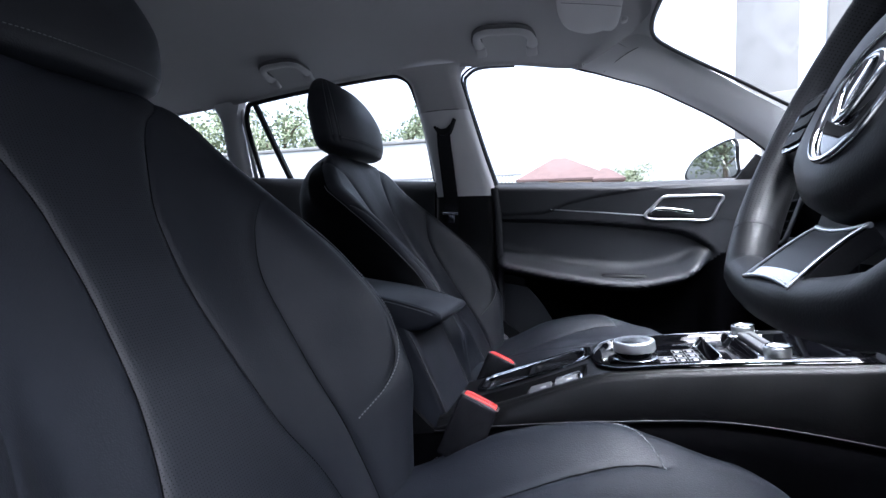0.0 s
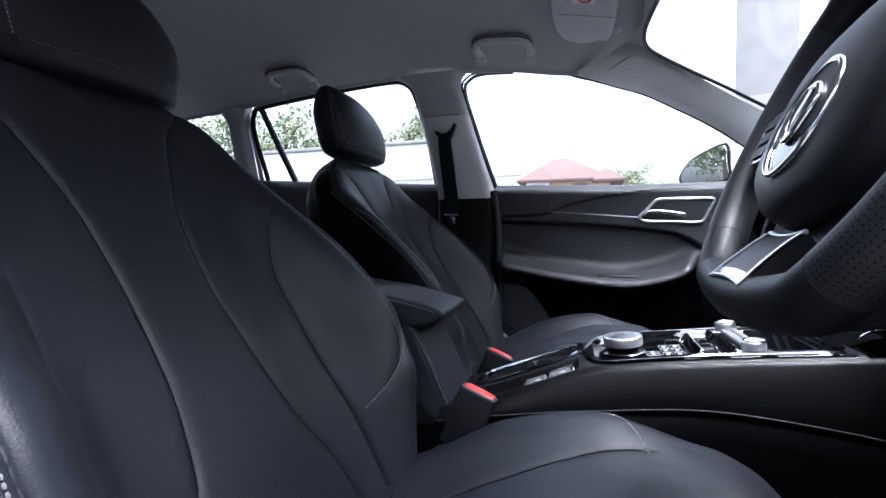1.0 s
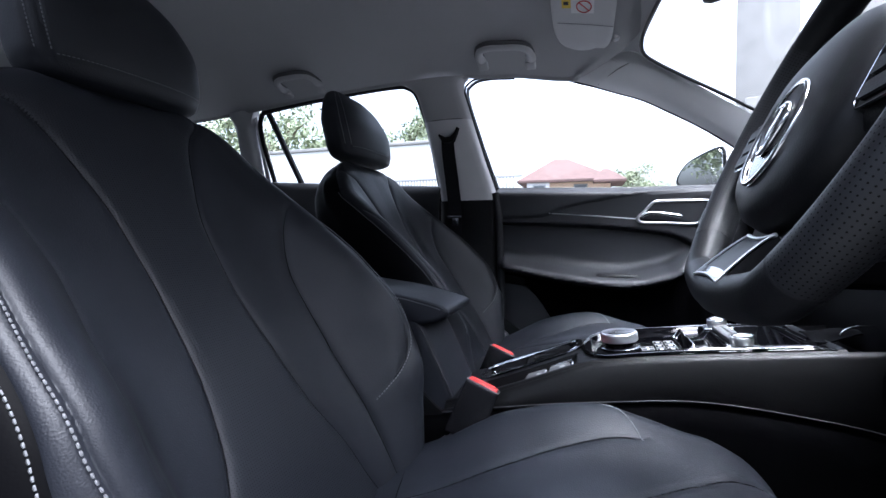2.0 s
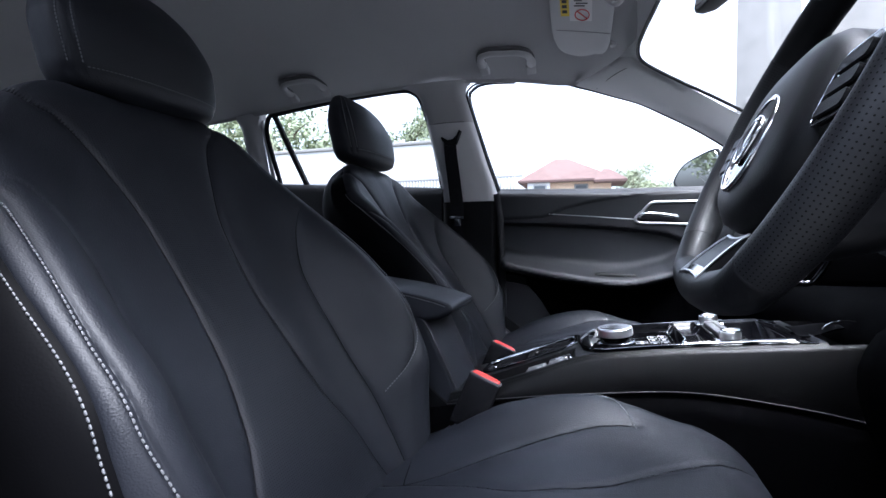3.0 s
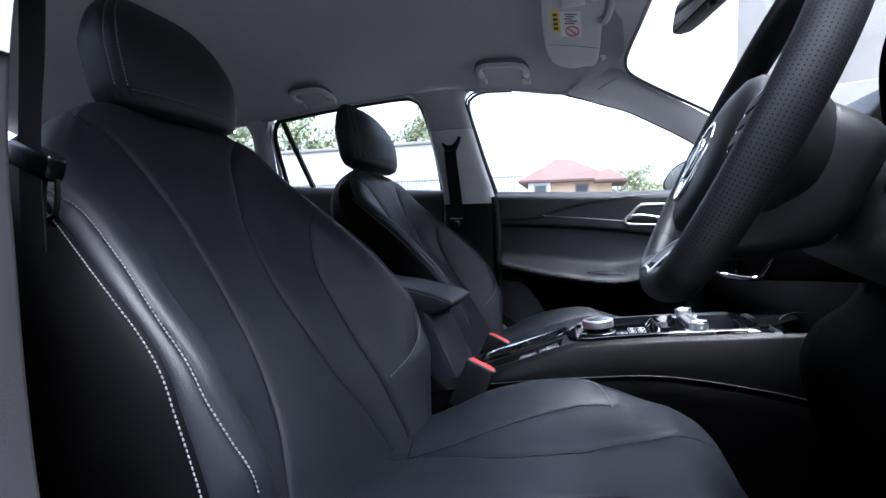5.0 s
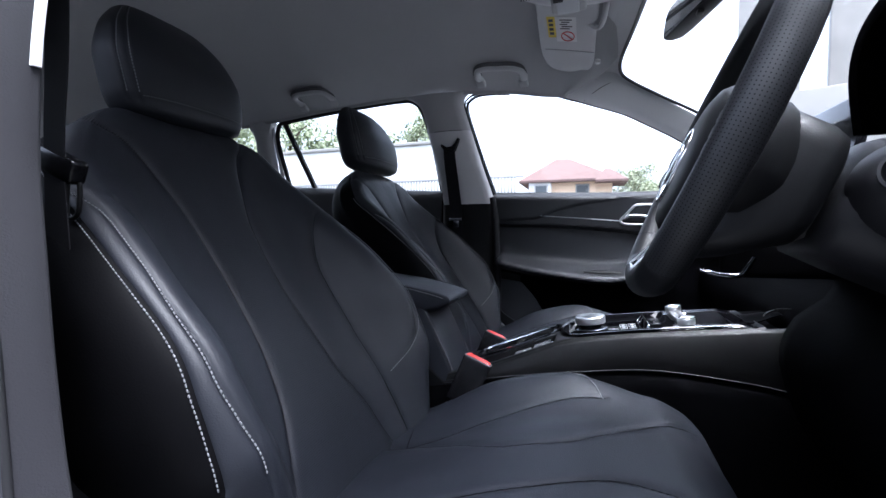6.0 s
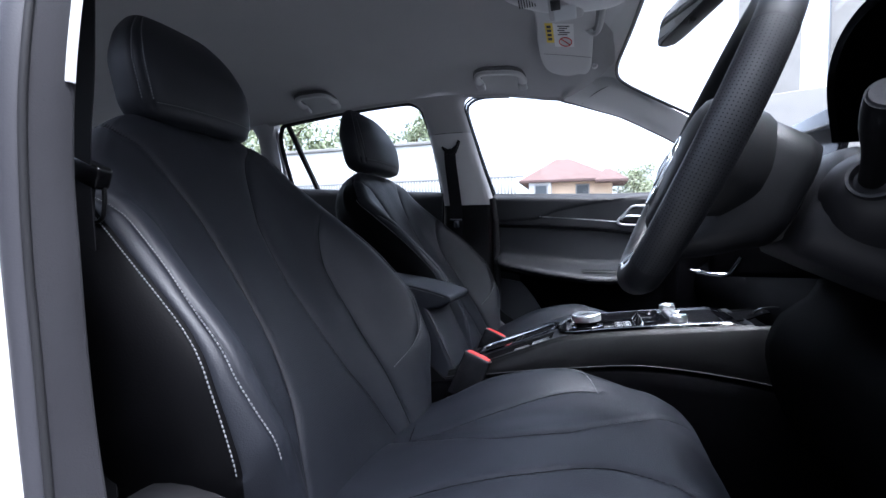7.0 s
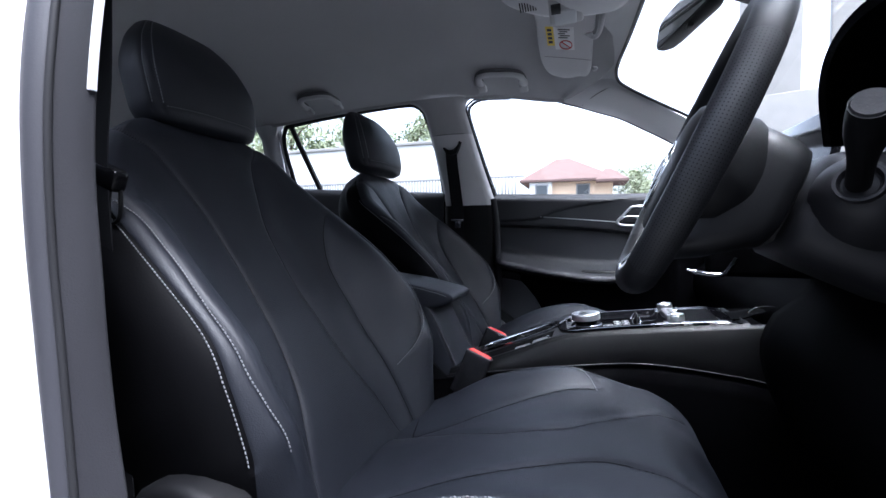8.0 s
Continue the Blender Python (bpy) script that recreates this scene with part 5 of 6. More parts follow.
for t0, t1, mat_, fat, lab in ((37, 153, WHEEL_LEATHER, 0.985, "smooth black leather rim"), (-38, 37, WHEEL_PERF, 1.0, "perforated black leather rim"), (153, 227, WHEEL_PERF, 1.0, "perforated black leather rim"), (227, 322, WHEEL_LEATHER, 0.99, "smooth black leather rim")):
    geo, uv = rim_arc(t0, t1, 50, fat)
    part("rim", geo, mat_, wheel, lab, uv=uv)
for t in (37, 153, 227, 322):
    geo, _ = rim_arc(t - 0.3, t + 0.3, 3, 1.004)
    part("rim_seam", geo, RUBBER, wheel)
# hub pad
hub_rows = []
hub_shape = np.array(resample([(-0.095, 0.02), (-0.075, 0.046), (-0.04, 0.058), (0.0, 0.061), (0.04, 0.058), (0.075, 0.046), (0.095, 0.02), (0.1, -0.03), (0.082, -0.062), (0.048, -0.083), (0.012, -0.095), (-0.012, -0.095), (-0.048, -0.083), (-0.082, -0.062), (-0.1, -0.03)], 56, closed=True))
for d, k in ((-0.06, 0.8), (-0.04, 0.95), (-0.005, 1.0), (0.008, 0.97), (0.015, 0.88), (0.019, 0.7), (0.021, 0.4), (0.0215, 0.02)):
    hub_rows.append([wheel_point(a * k, b * k, d) for a, b in hub_shape])
hub = part("hub", loft(hub_rows), WHEEL_LEATHER, wheel, "black airbag cover")
part("hub_ring", tube([wheel_point(0.04 * math.cos(t), -0.025 + 0.04 * math.sin(t), 0.0205) for t in np.linspace(0, 2 * math.pi, 48, endpoint=False)], 0.0026, 8, closed=True, up=tuple(W_OUT)), CHROME, hub, "chrome ring on the hub")
em = [(-0.024, 0.008), (-0.012, 0.022), (0.012, 0.022), (0.024, 0.008), (0.018, -0.006), (0.006, -0.02), (-0.006, -0.02), (-0.018, -0.006)]
part("emblem", tube([wheel_point(a * 0.8, b * 0.85 - 0.023, 0.0225) for a, b in resample(em, 40, closed=True)], 0.0026, 8, closed=True, up=tuple(W_OUT)), CHROME, hub, "plain chrome emblem")
part("emblem_bar", tube([wheel_point(0.0, b, 0.0232) for b in (-0.036, -0.023, -0.006)], [0.002, 0.0042, 0.0028], 10, up=tuple(W_SIDE)), CHROME, hub, "plain chrome emblem bar")
part("emblem_disc", turned([(0.038, 0.0), (0.037, 0.0008), (0.03, 0.0012), (0.001, 0.0014)], tuple(wheel_point(0.0, -0.025, 0.0195)), tuple(W_OUT), 48), PIANO, hub, "glossy black disc behind the emblem")
# spokes
for g in (-1, 1):
    rows = []
    for u in np.linspace(0, 1, 8):
        a = g * (0.05 + 0.12 * u)
        h, c = 0.036 - 0.008 * u, -0.008
        rows.append([wheel_point(a, c + h * math.cos(q), -0.004 + 0.012 * math.sin(q)) for q in np.linspace(0, 2 * math.pi, 16, endpoint=False)])
    sp = part("spoke", loft(rows), PLASTIC, wheel)
    part("button_pad", prism([(g * 0.12 + a, -0.008 + b) for a, b in rounded(0.05, 0.046, 0.012, 4)], 0.004, lambda a, b, d: wheel_point(a, b, 0.007 + d)), PIANO, sp, "glossy black button pad", smooth=False)
    for b in (0.006, -0.008, -0.022):
        part("button", prism([(g * 0.12 + a, b + c) for a, c in rounded(0.036, 0.010, 0.003, 3)], 0.002, lambda a, b2, d: wheel_point(a, b2, 0.0108 + d)), PLASTIC, sp, smooth=False)
    part("button_ring", tube([wheel_point(g * 0.12 + a, -0.008 + b, 0.0105) for a, b in rounded(0.051, 0.047, 0.012, 5)], 0.0009, 6, closed=True, up=tuple(W_OUT)), DARK_CHROME, sp, "thin chrome ring")
# bottom spoke: one bowed plate with silver edge and tips
def spoke_skin(u, v, lift):
    """u across (-1 to 1), v from the hub side (0) to the rim side (1)."""
    half_w = 0.031 + 0.009 * v ** 1.3
    return wheel_point(half_w * u, -0.1015 - 0.0405 * v + 0.003 * u * u * (1 - 2 * v), -0.006 + 0.0215 * v ** 0.8 + lift)


def spoke_patch(u0, u1, v0, v1, lift, thick):
    return slab([[spoke_skin(u, v, lift) for u in np.linspace(u0, u1, 15)] for v in np.linspace(v0, v1, 13)], thick)


ls = part("lower_spoke", spoke_patch(-1.0, 1.0, 0.0, 1.0, 0.0, 0.012), PLASTIC, wheel)
part("spoke_trim", spoke_patch(-0.95, 0.95, 0.03, 0.80, 0.0016, 0.0012), SPOKE, ls, "satin dark spoke insert")
part("spoke_tip", spoke_patch(-0.98, 0.98, 0.80, 1.0, 0.0018, 0.002), DARK_CHROME, ls, "silver spoke tip")
for g in (-1, 1):
    part("spoke_edge", tube([spoke_skin(g * 0.985, v, 0.0022) for v in np.linspace(0.0, 1.0, 24)], 0.001, 8, up=tuple(W_OUT)), SILVER, ls, "silver spoke trim edge")
part("spoke_edge", tube([spoke_skin(u, 0.99, 0.002) for u in np.linspace(-1, 1, 24)], 0.0015, 8, up=tuple(W_OUT)), SILVER, ls, "silver spoke trim edge")
part("spoke_edge", tube([spoke_skin(u, 0.0, 0.002) for u in np.linspace(-1, 1, 24)], 0.0018, 8, up=tuple(W_OUT)), SILVER, ls, "silver spoke trim edge")

# column shroud, stalks
col = thing("steering_column", (0.3, -0.345, 0.84), "black plastic steering column shroud with stalks", "steering column")
col_rows = []
for d, w, hi, lo in ((-0.012, 0.06, 0.036, -0.108), (-0.024, 0.074, 0.044, -0.114), (-0.05, 0.08, 0.046, -0.099), (-0.08, 0.08, 0.042, -0.076), (-0.092, 0.078, 0.037, -0.068), (-0.096, 0.072, 0.03, -0.062)):
    col_rows.append([wheel_point(a, b + (hi + lo) / 2, d) for a, b in rounded(2 * w, hi - lo, 0.03, 6)])
part("wheel_back_cover", loft(col_rows), WHEEL_LEATHER, col)
shroud_rows = []
for d, w, hi, lo in ((-0.106, 0.06, 0.026, -0.05), (-0.109, 0.071, 0.04, -0.06), (-0.118, 0.078, 0.046, -0.066), (-0.16, 0.082, 0.048, -0.068), (-0.26, 0.085, 0.05, -0.07)):
    shroud_rows.append([wheel_point(a, b + (hi + lo) / 2, d) for a, b in rounded(2 * w, hi - lo, 0.034, 6)])
part("shroud", loft(shroud_rows), COLUMN_PLASTIC, col)
part("column_core", tube([wheel_point(0, -0.015, -0.09), wheel_point(0, -0.035, -0.12)], 0.04, 24), PLASTIC, col)
root, tip = np.array([0.292, -0.472, 0.852]), np.array([0.257, -0.56, 0.9])
part("stalk_well", turned([(0.017, -0.01), (0.0185, 0.002), (0.018, 0.004), (0.0155, 0.004), (0.0135, -0.004), (0.008, -0.006)], (0.292, -0.475, 0.852), (-0.5, -0.8, 0.3), 36), COLUMN_PLASTIC, col, "round stalk socket")
part("stalk_housing", turned([(0.052, -0.085), (0.05, -0.06), (0.04, -0.028), (0.027, -0.011), (0.019, -0.005), (0.001, -0.004)], (0.292, -0.475, 0.852), (-0.5, -0.8, 0.3), 36), COLUMN_PLASTIC, col)
st = part("stalk", tube(np.linspace(root, tip, 10), [0.009, 0.009, 0.0092, 0.0095, 0.0105, 0.012, 0.0135, 0.014, 0.014, 0.0132], 20), PLASTIC, col, "black column stalk")
part("stalk_cap", tube([tip, tip + (tip - root) * 0.02], [0.0122, 0.0112], 20), RUBBER, st, "grey stalk end cap")
root2, tip2 = np.array([0.30, -0.26, 0.875]), np.array([0.285, -0.13, 0.89])
part("stalk", tube(np.linspace(root2, tip2, 8), [0.008, 0.008, 0.008, 0.0085, 0.0095, 0.012, 0.0125, 0.0115], 16), PLASTIC, col, "black column stalk")

dash = thing("dashboard", (0.5, 0.0, 0.6), "black soft dashboard with instrument hood", "dashboard")
DASH = resample([(0.98, 0.905), (0.8, 0.925), (0.62, 0.93), (0.5, 0.915), (0.46, 0.885), (0.45, 0.84), (0.47, 0.78), (0.46, 0.72), (0.42, 0.68), (0.41, 0.62), (0.45, 0.52), (0.55, 0.42), (0.6, 0.3)], 60)
dsheet = []
for y in np.linspace(-0.72, 0.70, 60):
    near = float(sm((-y - 0.12) / 0.08))
    push = -0.085 * near
    mid_ = 0.03 * float(np.exp(-(y / 0.16) ** 2))
    dsheet.append([(x + push * float(sm((0.93 - z) / 0.05)) - mid_ * float(sm((0.8 - z) / 0.1)), y, z) for x, z in DASH])
# The unlit look below the column comes from the pad's darkened colour.
part("dash_pad", slab(dsheet, 0.006), DASH_BLACK_SHADED, dash)
# instrument hood over the column
hood = []
for x, k in ((0.315, 1.0), (0.325, 1.03), (0.39, 1.03), (0.5, 1.0), (0.62, 0.9)):
    hood.append([(x + 0.03 * (1 - math.sin(q)), -0.425 + 0.14 * k * math.cos(q), 0.905 + 0.12 * k * math.sin(q) ** 0.7 - 0.03 * (x > 0.6)) for q in np.linspace(0.02, math.pi - 0.02, 36)])
part("instrument_hood", slab(hood, 0.01), DASH_BLACK_SHADED, dash, "black instrument hood")
part("instrument_face", prism([(-0.35 + a, 0.955 + b) for a, b in rounded(0.3, 0.09, 0.02, 5)], 0.01, lambda a, b, d: (0.43 + d, a, b)), SCREEN, dash, "dark instrument display", smooth=False)
# central vents with silver frames
for y in (-0.07, 0.07):
    fr = part("vent_frame", tube([(0.405, y + a, 0.82 + b) for a, b in rounded(0.1, 0.085, 0.02, 6)], 0.005, 8, closed=True, up=(1, 0, 0)), SILVER, dash, "silver air vent frame")
    for k in range(5):
        part("vent_slat", block((0.02, 0.092, 0.004), (0.412, y, 0.79 + 0.015 * k), 0.001), PLASTIC, fr)
fr = part("vent_frame", tube([(0.437, y, z) for y, z in resample([(0.56, 0.78), (0.505, 0.845), (0.45, 0.9), (0.425, 0.912), (0.405, 0.89), (0.45, 0.83), (0.5, 0.775), (0.53, 0.768)], 48, closed=True)], 0.005, 8, closed=True, up=(1, 0, 0)), SILVER, dash, "silver air vent frame")
for k in range(5):
    part("vent_slat", block((0.02, 0.06, 0.003), (0.445, 0.525 - 0.022 * k, 0.795 + 0.022 * k), 0.001), PLASTIC, fr)
part("dash_trim", slab([[(0.452 - 0.003, y, z) for z in (0.765, 0.77, 0.776, 0.78)] for y in np.linspace(0.12, 0.52, 20)], 0.003), SILVER, dash, "silver dash line")
# Knee panel colour also holds the shade beside the column.
knee = part("knee_panel", block((0.17, 0.024, 0.085), (0.325, -0.192, 0.785), 0.008), DASH_BLACK_SHADED, dash, "black panel beside the steering column")
part("knee_trim", tube(resample([(0.2125, -0.207, 0.7525), (0.236, -0.207, 0.7465), (0.258, -0.207, 0.7455), (0.266, -0.207, 0.7515), (0.277, -0.207, 0.771)], 24), [0.0016] * 3 + [0.0034] * 18 + [0.003] * 3, 8, flat=0.6, up=(0, 1, 0)), DARK_CHROME, knee, "silver trim of the lower dash")
part("screen", block((0.012, 0.25, 0.15), (0.42, -0.02, 0.93), 0.006, Matrix.Rotation(radians(12), 3, 'Y')), SCREEN, dash, "dark centre display")

# ---- driver's pillar, seal, belt ----
LIP_X = spline([0.3, 0.45, 0.585, 0.665, 0.743, 0.81, 0.868, 0.916, 0.97, 1.03, 1.15, 1.27], [-0.335, -0.35, -0.363, -0.371, -0.378, -0.384, -0.387, -0.389, -0.3915, -0.394, -0.40, -0.412])
GROOVE_X = spline([0.3, 0.45, 0.587, 0.714, 0.796, 0.867, 0.914, 0.96, 1.03, 1.15, 1.27], [-0.318, -0.331, -0.343, -0.352, -0.359, -0.362, -0.363, -0.3635, -0.367, -0.376, -0.39])
EDGE_X = spline([0.3, 0.45, 0.5735, 0.641, 0.718, 0.794, 0.87, 0.94, 1.03, 1.15, 1.27], [-0.29, -0.31, -0.3235, -0.334, -0.342, -0.347, -0.3525, -0.353, -0.3555, -0.364, -0.378])


def lean_in(z):
    """The body side leans inwards above the waist."""
    return 0.1 * (z - 0.95 + math.sqrt((z - 0.95) ** 2 + 0.0064)) - 0.001


def flange(z, t):
    """From the seal's groove (t = 0) to the inner edge (t = 1) of the driver's pillar."""
    gx, ex, k = float(GROOVE_X(z)) + 0.002, float(EDGE_X(z)), lean_in(z)
    return (gx + (ex - gx) * t + 0.003 * math.sin(math.pi * t), -0.6955 + 0.0275 * t + k, z)


seal, lips, faces_, strip, inner, body = [], [], [], [], [], []
for z in np.linspace(0.3, 1.27, 70):
    ax, bx, ex, k = float(LIP_X(z)), float(GROOVE_X(z)), float(EDGE_X(z)), lean_in(z)
    seal.append([(ax - 0.003, -0.697 + k, z), (ax, -0.7025 + k, z), (ax + 0.005, -0.7065 + k, z), ((ax + bx) / 2, -0.708 + k, z), (bx - 0.006, -0.7055 + k, z), (bx - 0.002, -0.701 + k, z), (bx, -0.696 + k, z)])
    lips.append((bx + 0.0008, -0.6985 + k, z))
    faces_.append([flange(z, t) for t in (0, 0.12, 0.3, 0.5, 0.7, 0.85, 0.96, 1.0)] + [(ex - 0.002, -0.6655 + k, z), (ex - 0.01, -0.662 + k, z)])
    inner.append([(ex - 0.01, -0.6615 + k, z), (ex - 0.022, -0.659 + k, z), (ex - 0.05, -0.653 + k, z), (ex - 0.1, -0.646 + k, z), (ex - 0.16, -0.64 + k, z)])
    body.append([(ax - 0.004, -0.700 + k, z), (ax - 0.002, -0.7055 + k, z), (ax - 0.004, -0.709 + k, z), (ax - 0.01, -0.712 + k, z), (ax - 0.03, -0.718 + k, z), (ax - 0.08, -0.73 + k, z), (ax - 0.14, -0.738 + k, z)])
for z in np.linspace(0.941, 1.27, 30):
    row = [flange(z, t) for t in (0.74, 0.77, 0.84, 0.92, 0.99, 1.02)]
    strip.append([(x + (0.0 if i in (0, 5) else 0.0028), y, q) for i, (x, y, q) in enumerate(row)])
solo("door_seal_driver", slab(seal, 0.005), SEAL_GREY, "grey rubber seal round the driver's door opening", "door seal", kind="structure")
solo("door_seal_groove", tube(lips, 0.0032, 8, up=(0, 1, 0)), RUBBER, "black groove of the door seal", "door seal", kind="structure")
solo("pillar_b_driver", slab(faces_, 0.003), FLOCK, "dark grey pillar trim beside the driver's seat", "pillar trim", kind="structure")
solo("pillar_b_upper_driver", slab(strip, 0.0025), TRIM_GREY, "light grey upper pillar trim beside the driver's seat", "pillar trim", kind="structure")
solo("pillar_b_inner_driver", slab(inner, 0.004), WEB, "black inner pillar trim beside the driver's seat", "pillar trim", kind="structure")
solo("body_pillar_driver", slab(body, 0.006), PAINT, "white painted door pillar of the car body", "door pillar", kind="structure")
rear_d = [[(x, -0.76 - 0.03 * math.sin(math.pi * t), 0.28 + 0.68 * t) for t in np.linspace(0, 1, 10)] for x in np.linspace(-1.4, -0.47, 10)]
solo("rear_door_driver", slab(rear_d, 0.006), PAINT, "white painted rear door", "car door", kind="structure")
rear_t = [[(x, y, z) for y, z in ((-0.62, 0.3), (-0.65, 0.6), (-0.65, 0.94), (-0.68, 0.97), (-0.75, 0.962))] for x in np.linspace(-2.2, -0.49, 10)]
solo("rear_trim_driver", slab(rear_t, 0.006), PAD, "black inner trim of the rear door", "door trim", kind="structure")

dbelt = thing("seat_belt", (-0.44, -0.6, 0.9), "black seat belt beside the driver's seat", "seat belt", "front seat belts")
web = [[(-0.4610 + 0.034 * k, -0.592 + 0.004 * k, 1.2), (-0.4550 + 0.03 * k, -0.599 + 0.003 * k, 1.0), (-0.4590 + 0.03 * k, -0.601, 0.9), (-0.4580 + 0.032 * k, -0.602, 0.8), (-0.4460 + 0.036 * k, -0.602, 0.6), (-0.4360 + 0.038 * k, -0.606, 0.35)] for k in (0, 0.5, 1)]
part("webbing", sweep(web, 0.0014, 40), WEB, dbelt)
tg = part("tongue_grip", block((0.06, 0.02, 0.026), (-0.449, -0.593, 0.88), 0.006, Matrix.Rotation(radians(22), 3, 'Y')), BUCKLE_BLACK, dbelt, "black plastic belt tongue grip")
lp = [(-0.442, 0.864), (-0.427, 0.862), (-0.43, 0.83), (-0.446, 0.828)]
part("tongue_loop", tube([(x, -0.59, z) for x, z in resample(lp, 24, closed=True)], 0.0024, 8, closed=True, up=(0, 1, 0)), PLASTIC, tg, "black coated belt tongue")

# ---- floor ----
solo("floor", slab([[(x, y, 0.27 - 0.0 * x) for y in np.linspace(-0.70, 0.72, 10)] for x in np.linspace(-2.25, 0.62, 20)], -0.02), CARPET, "black carpet of the car floor", "carpet", kind="structure")
solo("firewall", slab([[(0.62 + 0.0 * y, y, z) for z in np.linspace(0.26, 0.9, 6)] for y in np.linspace(-0.72, 0.72, 6)], 0.02), CARPET, "black carpeted firewall", "firewall", kind="structure")
solo("door_sill", block((1.4, 0.1, 0.09), (0.2, -0.72, 0.27), 0.02), PLASTIC, "black plastic door sill trim", "door sill", kind="structure")

bench = thing("rear_bench", (-1.2, 0, 0.27), "black leather rear bench seat", "rear seat")
rb = []
for x, z in ((-0.95, 0.3), (-0.93, 0.4), (-0.95, 0.47), (-1.05, 0.48), (-1.25, 0.46), (-1.33, 0.5), (-1.45, 0.75), (-1.5, 0.9), (-1.55, 0.92), (-1.6, 0.88), (-1.5, 0.4), (-1.45, 0.3)):
    rb.append((x, z))
rbp = resample(rb, 60, closed=True)
part("bench", loft([[(x, y, z) for x, z in rbp] for y in np.linspace(-0.6, 0.6, 12)]), LEATHER_SIDE, bench)

# bonnet beyond the windscreen
solo("bonnet", slab([[(x, y, 0.81 - 0.16 * (x - 0.95) ** 2 - 0.06 * abs(y) ** 2) for y in np.linspace(-0.75, 0.75, 16)] for x in np.linspace(0.95, 1.9, 14)], 0.004), PAINT, "white painted bonnet", "bonnet", kind="structure")


# ---- outside ----
CONCRETE = material("worn_concrete", (0.13, 0.13, 0.127), 0.85, grain=0.3, grain_size=0.02, vary=0.2, vary_size=1.5)
STONE = material("grey_veined_stone", (0.26, 0.25, 0.235), 0.5, grain=0.1, grain_size=0.05, vary=0.22, vary_size=0.9)
PLASTER = material("white_plaster", (0.58, 0.58, 0.575), 0.8, grain=0.2, grain_size=0.02, vary=0.08, vary_size=1.0)
ORANGE = material("apricot_plaster", (0.74, 0.56, 0.40), 0.8, grain=0.2, grain_size=0.02, vary=0.1, vary_size=0.8)
TILE = material("red_roof_tile", (0.125, 0.085, 0.078), 0.95, grain=0.5, grain_size=0.06, vary=0.25, vary_size=0.4, spec=0.1)
LEAF = material("foliage", (0.19, 0.22, 0.125), 0.6, vary=0.5, vary_size=0.25)
BARK = material("bark", (0.13, 0.10, 0.07), 0.9, grain=0.6, grain_size=0.03)
FENCE = material("grey_fence_paint", (0.27, 0.27, 0.27), 0.6, vary=0.06)
DARKPANE = material("dark_house_pane", (0.05, 0.06, 0.07), 0.1)

gx = np.concatenate([-np.geomspace(4000, 3, 14), np.geomspace(3, 4000, 14)])
solo("ground", (lambda v, f: (v, f))(*grid([[(x, y, 0.0) for y in gx] for x in gx])), CONCRETE, "pale worn concrete of the car park", "ground", kind="structure")


def tree(x, y, height, spread, seed):
    rnd = random.Random(seed)
    t = thing("tree", (x, y, 0), "leafy green tree behind the wall", "tree", "trees")
    lean = rnd.uniform(-0.3, 0.3)
    trunk = resample([(x, y, 0), (x + lean * 0.4, y, height * 0.3), (x + lean, y, height * 0.62), (x + lean * 1.2, y, height * 0.8)], 14)
    pieces = [tube(trunk, np.linspace(0.22, 0.06, 14) * height / 8, 8, up=(1, 0, 0))]
    ends = []
    for k in range(9):
        q = trunk[6 + k % 7]
        ang = k * 2.4 + rnd.uniform(-0.4, 0.4)
        e = q + np.array([math.cos(ang) * spread * rnd.uniform(0.5, 0.8), math.sin(ang) * spread * rnd.uniform(0.5, 0.8), height * rnd.uniform(0.08, 0.25)])
        pieces.append(tube(resample([q, (q + e) / 2 + [0, 0, 0.2], e], 6), np.linspace(0.08, 0.02, 6) * height / 8, 6, up=(0.3, 0.2, 1)))
        ends += [e, (q + e) / 2]
    part("trunk", join(*pieces), BARK, t)
    verts, faces = [], []
    for e in ends + [trunk[-1]]:
        r = spread * rnd.uniform(0.28, 0.5)
        for _ in range(170):
            d = Vector((rnd.gauss(0, 1), rnd.gauss(0, 1), rnd.gauss(0, 0.8)))
            d = d.normalized() * r * rnd.uniform(0.35, 1.05)
            c = Vector(e) + d
            s = rnd.uniform(0.07, 0.15) * (0.6 + height / 16)
            u = Vector((rnd.gauss(0, 1), rnd.gauss(0, 1), rnd.gauss(0, 1))).normalized()
            w = u.orthogonal().normalized()
            n0 = len(verts)
            verts += [c - u * s, c + w * s * 0.5, c + u * s, c - w * s * 0.5]
            faces.append([n0, n0 + 1, n0 + 2, n0 + 3])
    crown = part("crown", (verts, faces), LEAF, t, smooth=False)
    crown["kind"] = "stuff"
    return t


tree(-15.5, 20, 8.2, 2.6, 1)
tree(-12.6, 20.5, 7.6, 2.4, 2)
tree(-19.5, 20, 8.4, 2.8, 3)
tree(-22.5, 19, 7.4, 2.6, 7)
tree(-9.4, 23, 8.0, 2.0, 4)
tree(3.3, 34, 6.0, 1.7, 5)
tree(5.0, 36, 5.2, 1.7, 6)

tree(-27, 9, 7.0, 3.0, 8)
tree(-33, 4, 7.5, 3.2, 9)

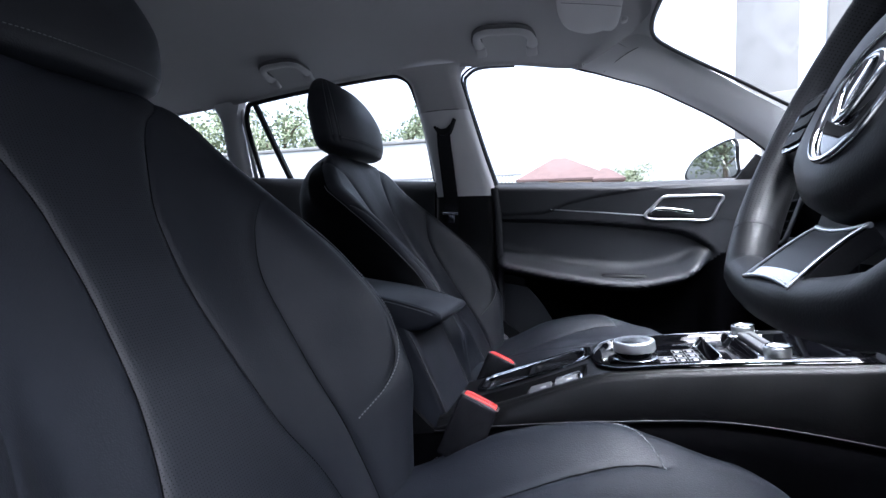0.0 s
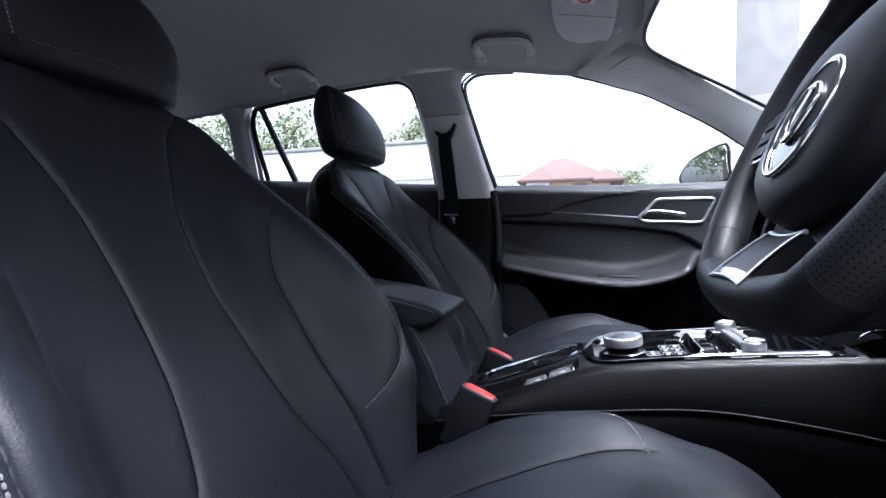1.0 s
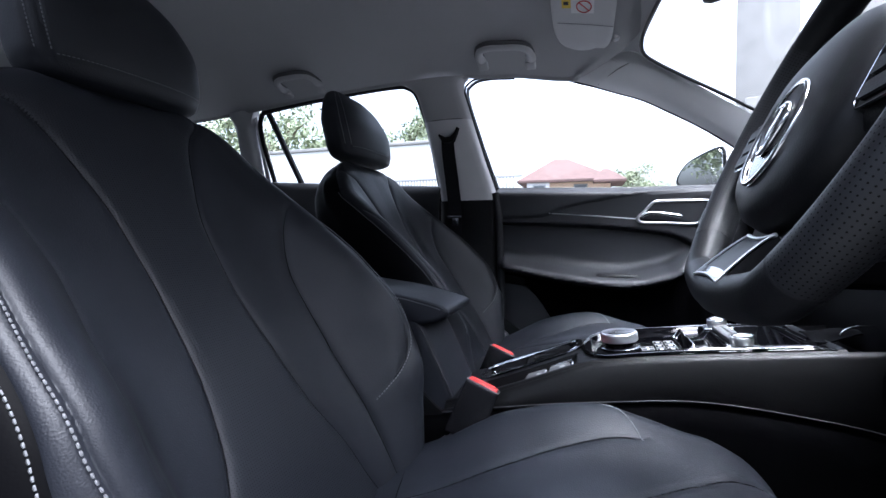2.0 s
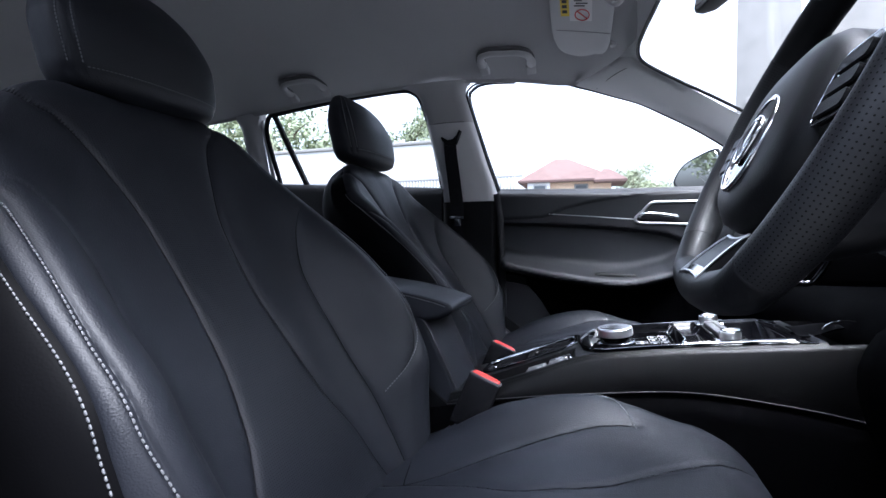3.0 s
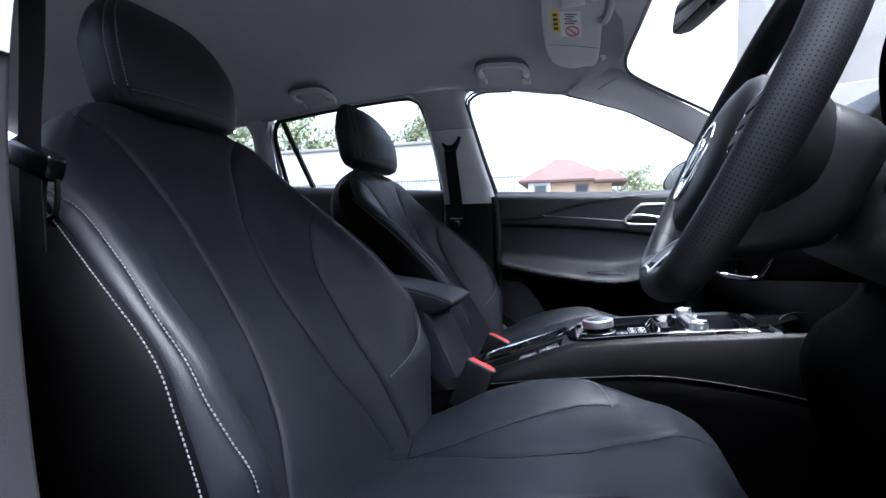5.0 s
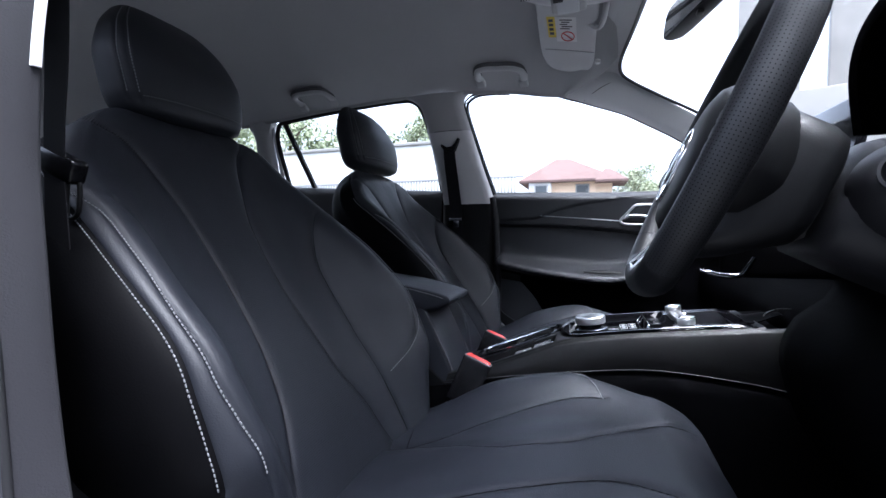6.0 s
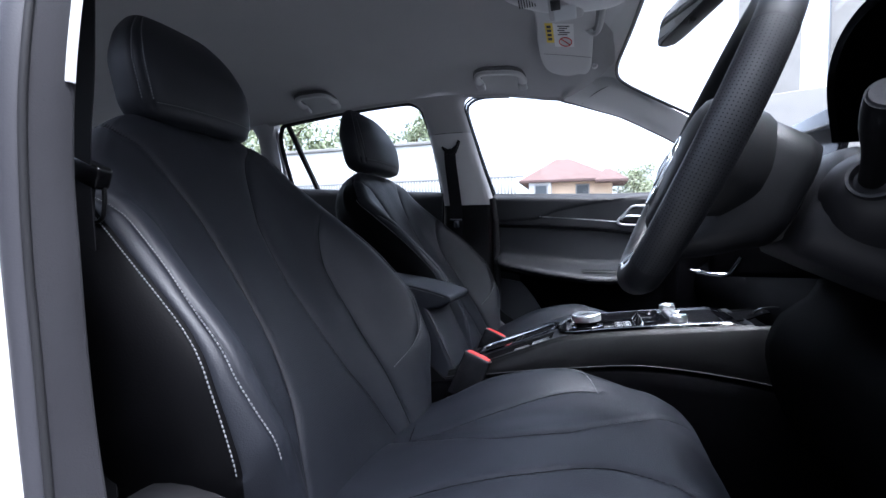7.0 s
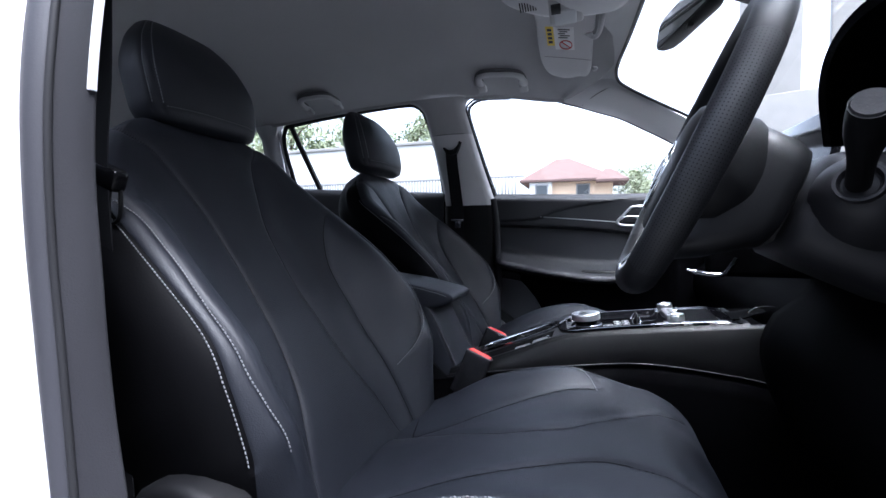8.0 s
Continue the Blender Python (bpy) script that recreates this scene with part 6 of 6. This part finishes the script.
# white wall with a railing in front
wall_ = thing("boundary_wall", (-12, 15.5, 0), "long white plastered boundary wall", "wall")
part("wall_face", block((17, 0.3, 4.3), (-13.2, 16.0, 2.15), 0.03), PLASTER, wall_)
part("wall_coping", block((17.2, 0.45, 0.14), (-13.2, 16.0, 4.37), 0.03), STONE, wall_)
rail = thing("railing", (-5, 13, 0), "grey metal railing along the street", "railing")
part("base", block((13, 0.3, 1.75), (-8.3, 13, 0.875), 0.03), PLASTER, rail)
part("top_rail", block((13, 0.07, 0.07), (-8.3, 13, 2.52), 0.01), FENCE, rail)
me_b = None
for k in range(118):
    x = -14.6 + k * 0.107
    if me_b is None:
        o = part("baluster", block((0.046, 0.046, 0.76), (x, 13, 2.13), 0.004, segments=1), FENCE, rail)
        me_b, first = o.data, x
    else:
        o = new("baluster", me_b)
        o.parent = rail
        o.location = (x - first, 0, 0)

house = thing("house", (-0.4, 31, 0), "apricot plastered house with a red hipped roof", "house")
part("house_wall", block((5.4, 5.0, 4.2), (-1.0, 33, 2.1), 0.02), ORANGE, house)
part("white_annex", block((1.5, 0.6, 4.1), (-3.0, 30.3, 2.05), 0.02), PLASTER, house)


def hipped(x0, x1, y0, y1, z0, z1, r0, r1):
    ym = (y0 + y1) / 2
    v = [(x0, y0, z0), (x1, y0, z0), (x1, y1, z0), (x0, y1, z0), (r0, ym, z1), (r1, ym, z1)]
    v += [(a, b, c - 0.14) for a, b, c in v[:4]]
    f = [[0, 1, 5, 4], [1, 2, 5], [2, 3, 4, 5], [3, 0, 4], [6, 7, 1, 0], [7, 8, 2, 1], [8, 9, 3, 2], [9, 6, 0, 3], [9, 8, 7, 6]]
    return v, f


part("roof", hipped(-4.4, 2.0, 29.8, 36.2, 4.25, 6.1, -2.1, -1.2), TILE, house, "red tiled hipped roof", smooth=False)
part("porch_roof", hipped(0.6, 2.6, 29.4, 33, 4.1, 5.0, 1.2, 1.6), TILE, house, "red tiled porch roof", smooth=False)
for x in (-0.2, -2.9):
    w = part("window", block((0.9, 0.1, 1.0), (x, 30.46 if x > -2 else 29.98, 3.45), 0.02), FENCE, house, "white framed window")
    part("pane", block((0.72, 0.06, 0.82), (x, 30.40 if x > -2 else 29.92, 3.45), 0.0), DARKPANE, w)

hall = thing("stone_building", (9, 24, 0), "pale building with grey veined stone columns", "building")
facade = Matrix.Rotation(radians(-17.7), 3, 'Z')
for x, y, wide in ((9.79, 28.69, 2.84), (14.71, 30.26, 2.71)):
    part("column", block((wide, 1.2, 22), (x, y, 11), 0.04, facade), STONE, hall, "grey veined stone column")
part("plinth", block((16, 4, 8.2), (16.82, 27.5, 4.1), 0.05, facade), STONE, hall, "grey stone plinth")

# ---- the open driver's door ----
opened = thing("door_2", (0.64, -0.80, 0.3), "open driver's door with black inner trim", "car door", kind="structure")
swing = Vector((-0.36, -0.93, 0)).normalized()
face = Vector((-swing.y, swing.x, 0))
rows = [[Vector((0.64, -0.80, z)) + swing * a + face * (0.03 * math.sin(math.pi * (z - 0.28) / 0.7)) for z in np.linspace(0.28, 0.95, 14)] for a in np.linspace(0.02, 1.08, 16)]
part("inner_trim", slab(rows, 0.03), PAD, opened, "black inner door trim")
rows = [[Vector((0.64, -0.80, z)) + swing * a - face * (-0.05 - 0.04 * math.sin(math.pi * (z - 0.28) / 0.7)) for z in np.linspace(0.26, 0.96, 14)] for a in np.linspace(0.0, 1.1, 16)]
part("outer_skin", slab(rows, 0.004), PAINT, opened, "white painted door skin")
# Added block, out of view, that cuts sky light through the windscreen.
part("front_light_block", block((6, 26, 10), (12.5, -2.0, 5.0), 0.05), STONE, hall, "unseen stone-grey block added to cut light from ahead")
# Added wall, out of view: dims light entering the driver's door opening.
BLOCK_GREY = material("light_block_grey", (0.11, 0.11, 0.113), 0.85, grain=0.3, grain_size=0.02, vary=0.15, vary_size=1.2)
solo("side_light_block", block((40, 0.3, 3.6), (0, -4.2, 1.8), 0.02), BLOCK_GREY, "unseen plain grey wall added to cut light from the driver's side", "wall", kind="structure")
